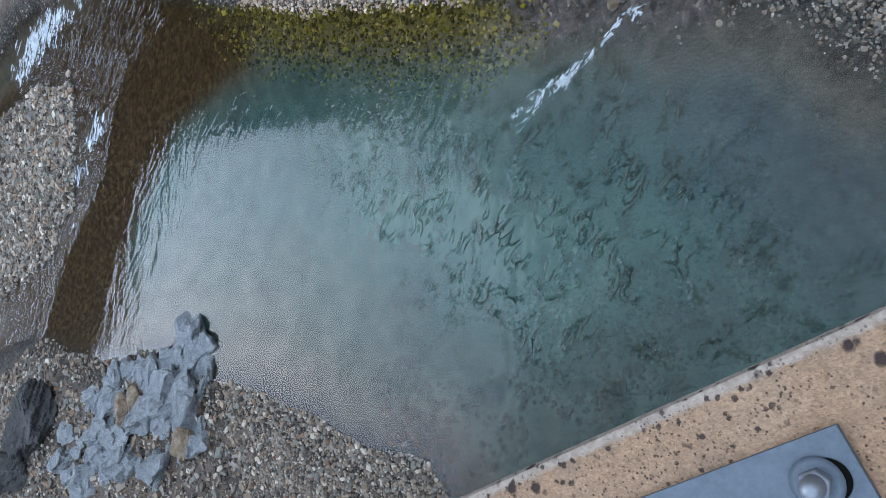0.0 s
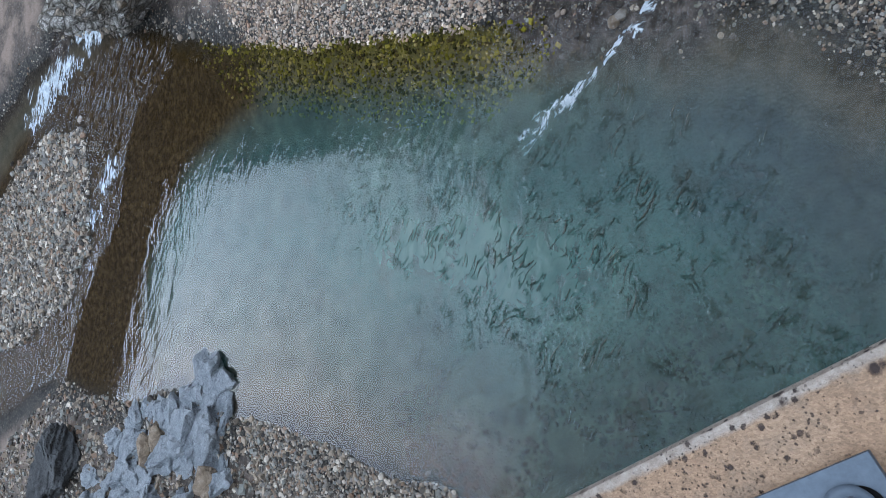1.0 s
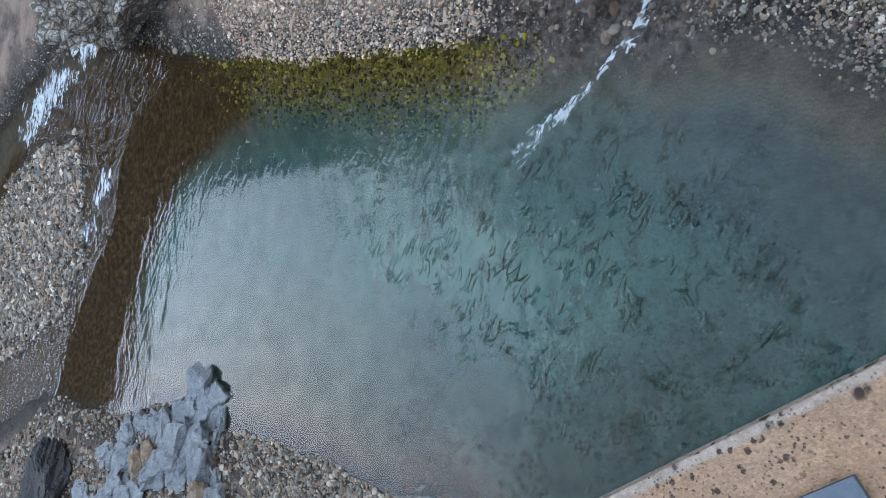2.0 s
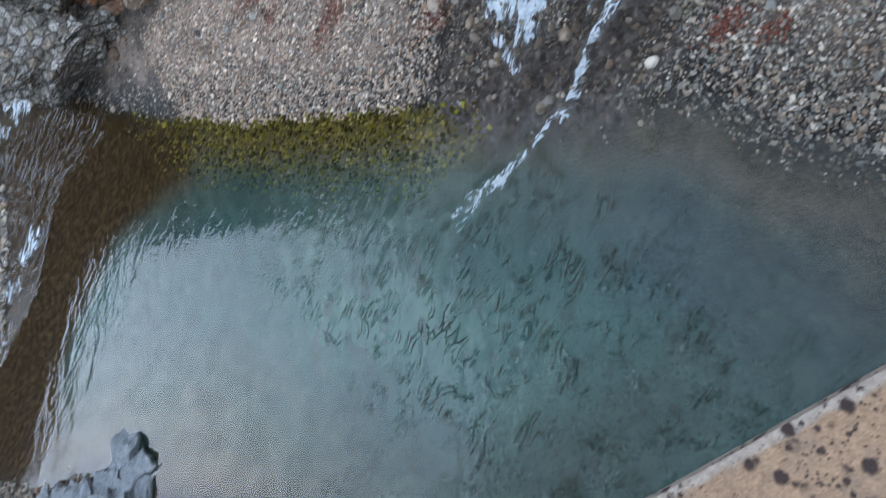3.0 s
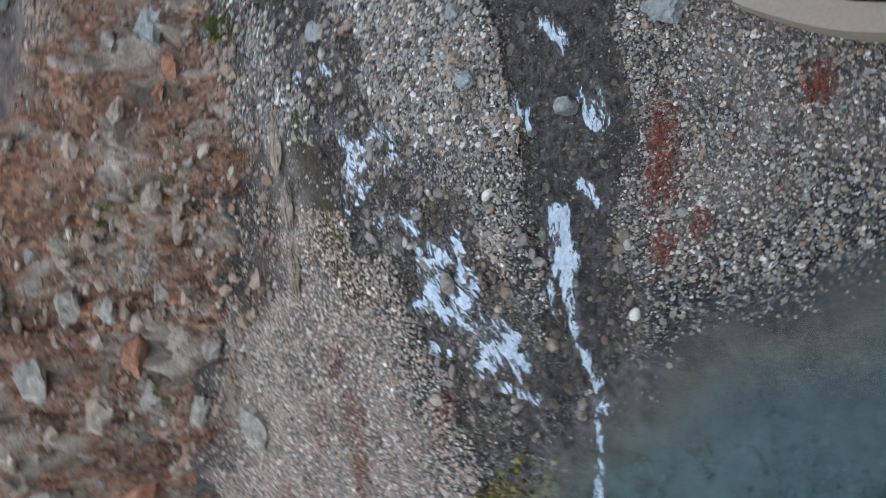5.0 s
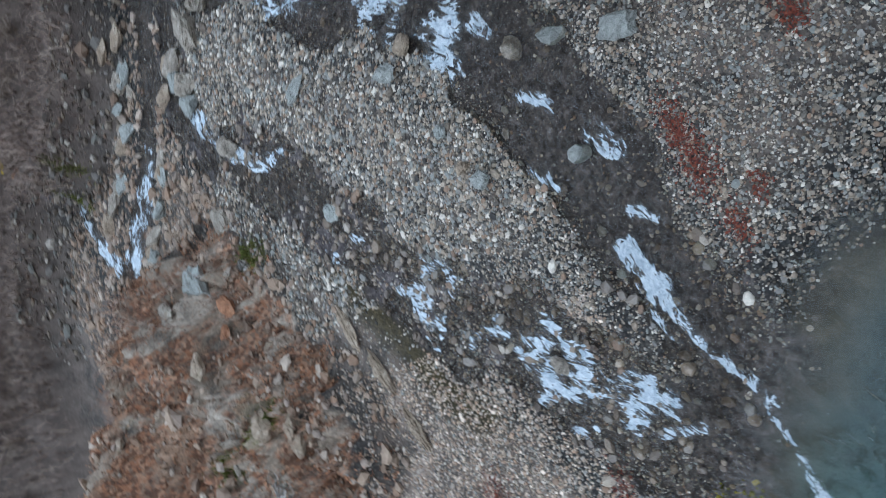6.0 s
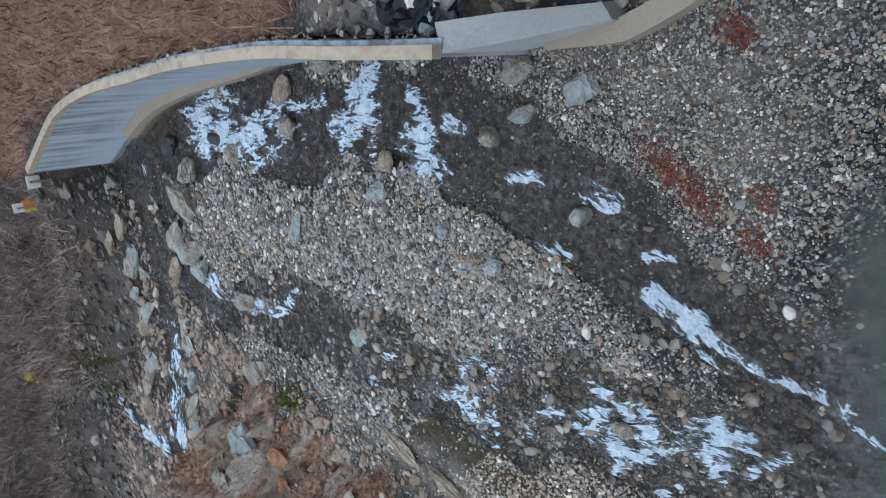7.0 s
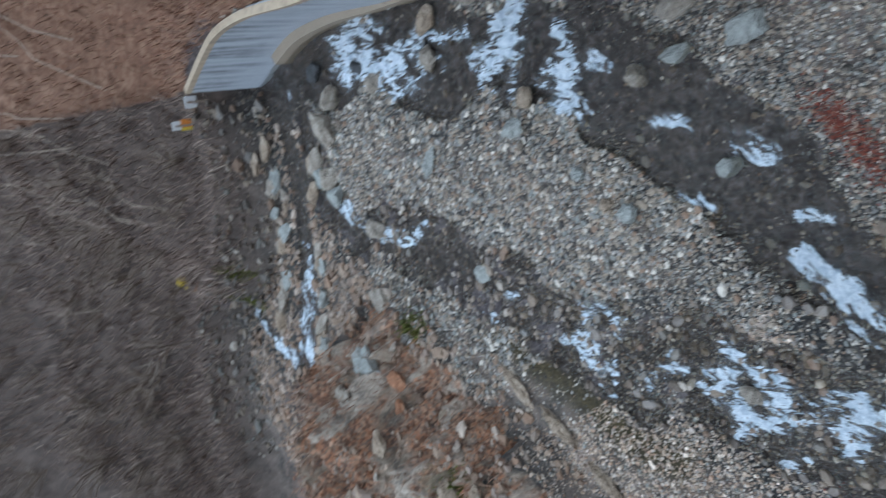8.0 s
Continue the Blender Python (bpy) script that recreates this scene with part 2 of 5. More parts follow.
def concrete_material(name, base, warm, stains=0.4):
    m = Nodes(name, 0.85)
    c = m.mix(m.noise(1.6, 6, 0.65), base, warm)
    c = m.mix(0.5, c, m.ramp(m.noise(24, 6, 0.75), (0.3, 0.72), (0.7, 1.2)), "MULTIPLY")
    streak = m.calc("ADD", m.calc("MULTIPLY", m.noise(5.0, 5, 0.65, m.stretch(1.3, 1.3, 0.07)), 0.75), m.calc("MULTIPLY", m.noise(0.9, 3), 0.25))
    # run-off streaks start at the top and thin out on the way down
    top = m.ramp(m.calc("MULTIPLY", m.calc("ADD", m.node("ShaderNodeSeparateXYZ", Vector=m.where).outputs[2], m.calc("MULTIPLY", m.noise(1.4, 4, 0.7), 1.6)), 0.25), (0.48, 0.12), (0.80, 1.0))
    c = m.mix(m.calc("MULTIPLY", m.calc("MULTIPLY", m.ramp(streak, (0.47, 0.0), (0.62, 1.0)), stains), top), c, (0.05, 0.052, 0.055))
    return m.done(c, m.bump(m.noise(40, 6, 0.7), 0.35, 0.01))


def coping_material():
    m = Nodes("weathered_coping", 0.9)
    c = m.mix(m.noise(5, 6, 0.6), (0.37, 0.225, 0.135), (0.52, 0.375, 0.255))
    grain = m.node("ShaderNodeSeparateColor", Color=m.cells(430, out="Color", vec=m.stretch(1, 0.6, 1, 70))).outputs[0]
    c = m.mix(0.5, c, m.ramp(grain, (0.0, 0.62), (0.6, 1.0), (1.0, 1.35)), "MULTIPLY")
    c = m.mix(0.5, c, m.ramp(m.noise(60, 6, 0.8), (0.3, 0.45), (0.7, 1.4)), "MULTIPLY")
    c = m.mix(m.ramp(m.noise(14, 6, 0.7), (0.5, 0.0), (0.72, 0.6)), c, (0.24, 0.20, 0.16))
    # the outer arris is worn pale
    across = m.calc("ADD", m.node("ShaderNodeSeparateXYZ", Vector=m.where).outputs[1], m.calc("MULTIPLY", m.calc("SUBTRACT", m.noise(22, 4, 0.7), 0.5), 0.02))
    c = m.mix(m.ramp(m.calc("MULTIPLY", across, 10.0), (0.05, 0.0), (0.12, 0.8)), c, m.ramp(m.noise(80, 5, 0.75), (0.3, (0.30, 0.26, 0.225)), (0.65, (0.60, 0.55, 0.49))))
    big = m.ramp(m.calc("ADD", m.cells(36), m.calc("MULTIPLY", m.noise(70, 5, 0.7), 0.5)), (0.50, 1.0), (0.62, 0.0))
    mid = m.ramp(m.calc("ADD", m.cells(64), m.calc("MULTIPLY", m.noise(75, 5, 0.75), 1.3)), (0.80, 1.0), (0.90, 0.0))
    small = m.ramp(m.calc("ADD", m.cells(150), m.calc("MULTIPLY", m.noise(150, 4, 0.7), 1.2)), (0.74, 1.0), (0.84, 0.0))
    spots = m.mix(1.0, big, m.ramp(m.noise(6.5, 3), (0.52, 0.0), (0.57, 1.0)), "MULTIPLY")
    spots = m.mix(1.0, spots, m.mix(1.0, mid, m.ramp(m.noise(7, 5, 0.7), (0.43, 0.0), (0.54, 0.95)), "MULTIPLY"), "LIGHTEN")
    spots = m.mix(1.0, spots, m.mix(1.0, small, m.ramp(m.noise(12, 4), (0.42, 0.0), (0.58, 0.85)), "MULTIPLY"), "LIGHTEN")
    c = m.mix(spots, c, (0.055, 0.038, 0.034))
    return m.done(c, m.bump(m.mix(0.4, m.noise(90, 6, 0.75), m.ramp(spots, (0.0, 1.0), (1.0, 0.2))), 1.0, 0.008))


def rock_material(name, *stops, scale=2.2, moss=0.0, cracks=0.5, relief=0.06):
    m = Nodes(name, 0.85)
    c = m.ramp(m.noise(scale, 9, 0.72, None, 0.6), *stops)
    c = m.mix(0.7, c, m.ramp(m.noise(scale * 9, 6, 0.75), (0.3, 0.5), (0.72, 1.45)), "MULTIPLY")
    crack = m.ramp(m.cells(scale * 1.1, "DISTANCE_TO_EDGE", vec=m.stretch(1, 1.7, 1.3, 30)), (0.0, 1.0), (0.035, 0.0))
    c = m.mix(m.calc("MULTIPLY", crack, m.calc("MULTIPLY", m.ramp(m.noise(scale * 1.5, 3), (0.45, 0.0), (0.6, 1.0)), cracks)), c, (0.05, 0.045, 0.04))
    if moss:
        c = m.mix(m.ramp(m.noise(2.7, 6, 0.7), (0.55, 0.0), (0.68, moss)), c, (0.14, 0.11, 0.035))
    h = m.mix(0.5, m.noise(scale * 4, 8, 0.75), m.noise(scale * 16, 5, 0.7))
    return m.done(c, m.bump(h, 1.0, relief))


def conglomerate_material():
    """Pale pebbles of many sizes set in a darker, dirty matrix."""
    m = Nodes("conglomerate", 0.9)
    bent = m.node("ShaderNodeVectorMath")
    bent.operation = "ADD"
    m.put(m.where, bent.inputs[0])
    m.put(m.mix(1.0, m.node("ShaderNodeTexNoise", Vector=m.where, Scale=5.0, Detail=4.0).outputs["Color"], (0.16, 0.16, 0.16), "MULTIPLY"), bent.inputs[1])
    vec = bent.outputs[0]
    tint = m.node("ShaderNodeSeparateColor", Color=m.cells(5.5, out="Color", vec=vec)).outputs[0]
    clast = m.ramp(tint, (0.0, (0.50, 0.46, 0.40)), (0.25, (0.76, 0.73, 0.68)), (0.5, (0.40, 0.37, 0.335)), (0.65, (0.88, 0.86, 0.82)), (0.88, (0.56, 0.47, 0.37)), hard=True)
    seam = m.cells(5.5, "DISTANCE_TO_EDGE", vec=vec)
    small = m.cells(15.0, "DISTANCE_TO_EDGE", vec=vec)
    c = m.mix(m.ramp(seam, (0.03, 0.9), (0.16, 0.0)), clast, (0.13, 0.115, 0.095))
    c = m.mix(m.ramp(small, (0.02, 0.6), (0.14, 0.0)), c, (0.20, 0.18, 0.15))
    c = m.mix(0.7, c, m.ramp(m.noise(26, 6, 0.75), (0.3, 0.5), (0.72, 1.45)), "MULTIPLY")
    c = m.mix(m.ramp(m.noise(1.7, 6, 0.7), (0.55, 0.0), (0.68, 0.35)), c, (0.14, 0.11, 0.045))
    h = m.calc("ADD", m.ramp(seam, (0.0, 0.0), (0.3, 1.0)), m.calc("MULTIPLY", m.ramp(small, (0.0, 0.0), (0.3, 1.0)), 0.4))
    return m.done(c, m.bump(m.calc("ADD", h, m.calc("MULTIPLY", m.noise(30, 5, 0.7), 0.3)), 1.0, 0.09))


def plain_material(name, color, rough=0.6, metal=0.0, scale=30, depth=0.4):
    m = Nodes(name, rough, metal)
    c = m.mix(depth, color, m.ramp(m.noise(scale, 5, 0.7), (0.3, 0.55), (0.72, 1.35)), "MULTIPLY")
    return m.done(c, m.bump(m.noise(scale * 2, 4), 0.2, 0.004))


def leaf_material(name, *stops):
    m = Nodes(name, 0.8)
    return m.done(m.ramp(m.island(), *stops, hard=True))


M_GROUND = ground_material()
M_WATER = water_material()
M_PEBBLE = stone_material("pebbles", 0.85, 1.12)
M_PINKISH = stone_material("pinkish_gravel", 0.85, 1.6, warm=0.3)
M_SILTY = stone_material("silty_stone", 0.95, 0.4, warm=0.5)
M_SILTY.node_tree.nodes["Principled BSDF"].inputs["Specular IOR Level"].default_value = 0.05


def weedy_material():
    m = Nodes("weedy_gravel", 0.95, spec=0.05)
    c = m.ramp(m.island(), (0.0, (0.055, 0.052, 0.012)), (0.25, (0.19, 0.175, 0.02)), (0.5, (0.09, 0.07, 0.022)), (0.7, (0.32, 0.28, 0.05)), (0.88, (0.42, 0.35, 0.13)), hard=True)
    return m.done(m.mix(0.6, c, m.ramp(m.noise(30, 5, 0.7), (0.3, 0.5), (0.7, 1.4)), "MULTIPLY"))


M_WEEDY = weedy_material()
M_WET = stone_material("wet_cobbles", 0.45, 0.8, warm=0.25)
M_SCREE = stone_material("scree_stone", 0.9, 1.0, warm=0.5)
M_MOSSY = stone_material("mossy_rubble", 0.9, 0.66, warm=0.15)
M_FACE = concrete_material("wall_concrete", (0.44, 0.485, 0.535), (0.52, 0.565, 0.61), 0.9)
M_WING = concrete_material("smooth_concrete", (0.43, 0.43, 0.41), (0.54, 0.53, 0.49), 0.25)
M_CAP = concrete_material("cap_concrete", (0.42, 0.325, 0.22), (0.58, 0.47, 0.34), 0.35)
M_FOOT = concrete_material("footing_concrete", (0.33, 0.27, 0.20), (0.42, 0.35, 0.27), 0.3)
M_DECK = concrete_material("road_concrete", (0.17, 0.17, 0.165), (0.22, 0.215, 0.205), 0.0)
M_COPING = coping_material()
M_BLUE_ROCK = rock_material("blue_grey_rock", (0.28, (0.24, 0.27, 0.31)), (0.46, (0.48, 0.54, 0.60)), (0.66, (0.70, 0.76, 0.82)), scale=3.4, relief=0.09)
M_GREY_ROCK = rock_material("grey_rock", (0.27, (0.17, 0.14, 0.112)), (0.46, (0.45, 0.39, 0.32)), (0.66, (0.74, 0.67, 0.57)), scale=2.6, moss=0.4)
M_LUMPY_ROCK = conglomerate_material()
M_TAN_ROCK = rock_material("tan_rock", (0.30, (0.17, 0.12, 0.085)), (0.47, (0.47, 0.365, 0.265)), (0.66, (0.74, 0.62, 0.49)), scale=2.4, moss=0.4)
M_ORANGE_ROCK = rock_material("orange_rock", (0.28, (0.20, 0.09, 0.05)), (0.5, (0.52, 0.25, 0.135)), (0.75, (0.62, 0.40, 0.27)), scale=1.8)
M_DARK_ROCK = rock_material("dark_rock", (0.3, (0.05, 0.05, 0.052)), (0.55, (0.11, 0.115, 0.12)), (0.8, (0.2, 0.21, 0.22)), scale=2.0)
M_PALE_ROCK = rock_material("pale_rock", (0.25, (0.26, 0.27, 0.25)), (0.5, (0.45, 0.47, 0.44)), (0.75, (0.62, 0.64, 0.60)), scale=1.6, cracks=0.15)
M_STEEL = plain_material("galvanised_steel", (0.125, 0.16, 0.205), 0.55, 0.3, 45, 0.45)
M_BOLT = plain_material("zinc_bolt", (0.30, 0.335, 0.385), 0.45, 0.6, 60, 0.3)
M_RUST = plain_material("rusty_bar", (0.12, 0.07, 0.045), 0.85)
M_WHITE = plain_material("white_paint", (0.75, 0.75, 0.74), 0.6)
M_ORANGE = plain_material("orange_paint", (0.72, 0.24, 0.03), 0.6)
M_RED_PAINT = plain_material("red_paint", (0.5, 0.07, 0.05), 0.6)
M_YELLOW_PAINT = plain_material("yellow_paint", (0.75, 0.55, 0.05), 0.6)
M_BLACK = plain_material("black_film", (0.02, 0.02, 0.022), 0.35)
# glossless black that stands for the shade inside the slotted hole
M_HOLE_SHADE = plain_material("hole_shade", (0.008, 0.008, 0.008), 1.0)
M_HOLE_SHADE.node_tree.nodes["Principled BSDF"].inputs["Specular IOR Level"].default_value = 0.0
M_TWIG = leaf_material("dry_twigs", (0.0, (0.19, 0.14, 0.105)), (0.35, (0.30, 0.235, 0.185)), (0.7, (0.46, 0.385, 0.31)))
M_BRUSH = leaf_material("hill_brush", (0.0, (0.125, 0.088, 0.07)), (0.25, (0.235, 0.168, 0.134)), (0.55, (0.34, 0.247, 0.2)), (0.85, (0.58, 0.465, 0.375)))
M_STRAW = leaf_material("dry_straw", (0.0, (0.19, 0.09, 0.053)), (0.3, (0.30, 0.148, 0.085)), (0.6, (0.41, 0.25, 0.16)), (0.85, (0.12, 0.066, 0.041)))
M_RED_LEAF = leaf_material("red_leaves", (0.0, (0.19, 0.040, 0.022)), (0.4, (0.25, 0.068, 0.034)), (0.75, (0.11, 0.035, 0.024)))
M_BROWN_LEAF = leaf_material("brown_leaves", (0.0, (0.36, 0.16, 0.08)), (0.3, (0.22, 0.11, 0.065)), (0.55, (0.44, 0.23, 0.125)), (0.8, (0.12, 0.075, 0.05)))
M_PALE_STEM = plain_material("pale_stem", (0.56, 0.47, 0.37), 0.8)
M_YELLOW_LEAF = leaf_material("yellow_leaves", (0.0, (0.62, 0.45, 0.03)), (0.6, (0.55, 0.36, 0.03)))
M_GREEN_LEAF = leaf_material("moss_green", (0.0, (0.11, 0.13, 0.02)), (0.5, (0.17, 0.17, 0.03)))


# ---- the lie of the land ----
rng = np.random.default_rng(7)
_GRID = np.random.default_rng(3).random((256, 256))


def vnoise(x, y):
    xi, yi = np.floor(x).astype(int), np.floor(y).astype(int)
    fx, fy = x - xi, y - yi
    fx, fy = fx * fx * (3 - 2 * fx), fy * fy * (3 - 2 * fy)
    a, b = _GRID[xi % 256, yi % 256], _GRID[(xi + 1) % 256, yi % 256]
    c, d = _GRID[xi % 256, (yi + 1) % 256], _GRID[(xi + 1) % 256, (yi + 1) % 256]
    return (a * (1 - fx) + b * fx) * (1 - fy) + (c * (1 - fx) + d * fx) * fy


def fbm(x, y, scale, octaves=4):
    total, amp, norm = 0, 1.0, 0
    for k in range(octaves):
        total = total + amp * vnoise(x * scale + 17.3 * k, y * scale + 9.1 * k)
        norm += amp
        amp, scale = amp * 0.5, scale * 2.03
    return total / norm - 0.5


def smooth(a, b, v):
    t = np.clip((v - a) / (b - a), 0, 1)
    return t * t * (3 - 2 * t)


def line_dist(x, y, pts, closed=False):
    best = np.full(np.shape(x), 1e9)
    pairs = list(zip(pts, pts[1:] + (pts[:1] if closed else [])))[: len(pts) if closed else len(pts) - 1]
    for (x0, y0), (x1, y1) in pairs:
        dx, dy = x1 - x0, y1 - y0
        t = np.clip(((x - x0) * dx + (y - y0) * dy) / (dx * dx + dy * dy + 1e-9), 0, 1)
        best = np.minimum(best, np.hypot(x - x0 - t * dx, y - y0 - t * dy))
    return best


def inside(x, y, pts):
    hit = np.zeros(np.shape(x), bool)
    for (x0, y0), (x1, y1) in zip(pts, pts[1:] + pts[:1]):
        cross = (y0 > y) != (y1 > y)
        hit ^= cross & (x < (x1 - x0) * (y - y0) / ((y1 - y0) or 1e-9) + x0)
    return hit


def area_dist(x, y, pts):
    """Distance to the outline: negative inside."""
    d = line_dist(x, y, pts, True)
    return np.where(inside(x, y, pts), -d, d)


POOL = [(2.0, -40), (1.0, -1.0), (0.8, 1.3), (0.3, 2.2), (0.1, 2.8), (-0.2, 3.25), (-0.8, 3.75), (-1.4, 4.35), (-2.3, 5.05), (-3.1, 5.6),
        (-3.9, 6.2), (-4.8, 7.0), (-5.6, 7.75), (-6.8, 8.8), (-7.9, 10.1), (-8.6, 11.2), (-10, 12.5), (-11.5, 13.8), (-13.5, 14.4),
        (-16, 14.8), (-24, 16), (-30, 12), (-24, 8.5), (-18.0, 7.6), (-16.2, 7.3), (-14.7, 6.2), (-12.6, 5.0), (-10.9, 4.4),
        (-10.0, 3.4), (-9.1, 2.8), (-8.2, 2.2), (-7.6, 1.6), (-6.9, 1.1), (-6.3, 0.7), (-5.9, -0.6), (-7, -40)]
RIFFLE = [(-7.6, 10.7), (-8.4, 9.9), (-9.9, 10.1), (-11.1, 9.3), (-11.7, 8.6), (-13.3, 8.3), (-14.5, 7.9), (-16, 6.8), (-20, 7), (-20, 12.5), (-13, 13), (-9, 12)]
# brown bed, outlined along the edge where the sky's reflection begins
BROWN = [(-6.2, 8.9), (-6.95, 7.85), (-8.0, 8.1), (-9.12, 8.2), (-10.3, 7.85), (-11.2, 7.45), (-11.9, 6.9), (-12.3, 6.3), (-12.55, 5.1), (-14.5, 5.0), (-20, 6), (-20, 14), (-12, 13), (-8.8, 11.5), (-7.2, 10.2)]
WEST_BAR = [(-15.6, 12.9), (-13.5, 12.4), (-11.9, 11.2), (-12.7, 9.8), (-13.0, 8.9), (-14.4, 8.5), (-17.2, 8.9), (-20, 10), (-20, 12.5)]
MOSSY = [(5.4, 11.0), (4.4, 10.7), (3.3, 10.2), (2.3, 9.75), (0.9, 9.0), (-0.3, 8.3), (-0.7, 7.8)]
MOUND = [(-7.1, 10.7), (-5, 10.5), (-3.4, 10.1), (-2.2, 10.4), (-0.6, 9.5), (0.4, 9.8), (1.8, 10.5), (3.2, 11.1), (4.4, 11.8),
         (5.0, 13.0), (4.6, 15.5), (3.4, 17.6), (0, 18.8), (-6, 18.2), (-9.5, 15.5), (-9.0, 13.2)]
MAIN = [(10.2, 12.2), (9.3, 10.8), (7.6, 9.0), (5.8, 7.0), (4.3, 5.6), (2.6, 5.0), (1.0, 4.55), (-0.4, 4.3), (-1.8, 3.9)]
SIDE = [(8.6, 12.0), (7.2, 12.7), (6.0, 12.2), (4.9, 10.8), (3.4, 9.7), (1.9, 8.6), (0.7, 7.4), (-0.2, 6.4), (-1.0, 5.5), (-1.8, 4.6)]
CASCADE = [(8.3, 19.3), (7.4, 19.0), (6.4, 18.7), (5.3, 17.9), (5.0, 17.3)]
BACK = [(9.9, 12.3), (9.45, 12.7), (8.96, 13.1), (8.17, 13.4), (7.6, 13.9), (7.07, 14.55), (6.33, 15.45), (5.55, 16.7), (4.6, 18.3), (2.5, 19.8), (-4, 20.2), (-9.5, 17.2), (-11.2, 14.6), (-12.5, 13.4)]
FAR_BANK = [(10.9, 13.2), (9.0, 13.6), (7.7, 15.2), (6.9, 17.0), (7.6, 19.5), (4.5, 21.5), (-4, 22.8), (-12, 19.5), (-20, 18.2), (-70, 26), (-300, 60)]
RIM = [(10.72, 13.14, 2.84), (10.31, 11.65, 2.80), (9.93, 10.58, 2.76), (9.11, 9.32, 2.70), (7.98, 7.97, 2.60), (7.3, 7.14, 2.52), (5.86, 5.63, 2.35), (4.75, 4.66, 2.15), (3.79, 3.80, 1.90)]
EAST = [(x + 0.14, y - 0.12) for x, y, _ in RIM] + [(3.22, 2.85), (3.02, 2.5), (2.88, 2.2), (2.76, 1.9), (2.66, 1.5), (2.6, -4), (400, -4), (400, 400), (60, 60), (14, 18)]


def base_level(x, y):
    u = 0.73 * x + 0.68 * (y - 4.5)
    return 0.08 * np.clip(0.5 * (u + np.sqrt(u * u + 0.3)), 0, 16)


_SEEDS = np.random.default_rng(12)
BLOCKS = [(_SEEDS.uniform((-13, -2), (13, 22), (n, 2)), _SEEDS.uniform(-1, 1, (n, 3)), _SEEDS.random(n), a, tilt, gap, deep)
          for n, a, tilt, gap, deep in ((420, 0.26, 0.55, 0.09, 0.22), (2600, 0.085, 0.5, 0.045, 0.08))]


def crag(x, y):
    """Broken, tilted blocks of rock: height, tint and crevices at points of the plan."""
    u, w = x + 0.3 * fbm(x, y, 1.5, 3), y + 0.3 * fbm(x + 9, y + 4, 1.5, 3)
    p = np.stack([(0.64 * u - 0.77 * w) * 0.65 + 8.0, 0.77 * u + 0.64 * w], 1)
    high, tint, cleft = np.zeros(len(x)), np.zeros(len(x)), np.zeros(len(x))
    for seeds, tilts, tone, amount, tilt, gap, deep in BLOCKS:
        for k in range(0, len(x), 3000):
            q = p[k:k + 3000]
            d = (q[:, :1] - seeds[None, :, 0]) ** 2 + (q[:, 1:] - seeds[None, :, 1]) ** 2
            two = np.argpartition(d, 1, axis=1)[:, :2]
            rows = np.arange(len(q))
            first = np.where(d[rows, two[:, 0]] < d[rows, two[:, 1]], two[:, 0], two[:, 1])
            f1, f2 = np.sqrt(d[rows[:, None], two].min(1)), np.sqrt(d[rows[:, None], two].max(1))
            lean = ((q - seeds[first]) * tilts[first, :2]).sum(1)
            edge = np.exp(-((f2 - f1) / gap) ** 2)
            high[k:k + 3000] += amount * tilts[first, 2] + tilt * lean - deep * edge
            tint[k:k + 3000] = tone[first]
            cleft[k:k + 3000] = np.maximum(cleft[k:k + 3000], edge)
    return high, tint, cleft


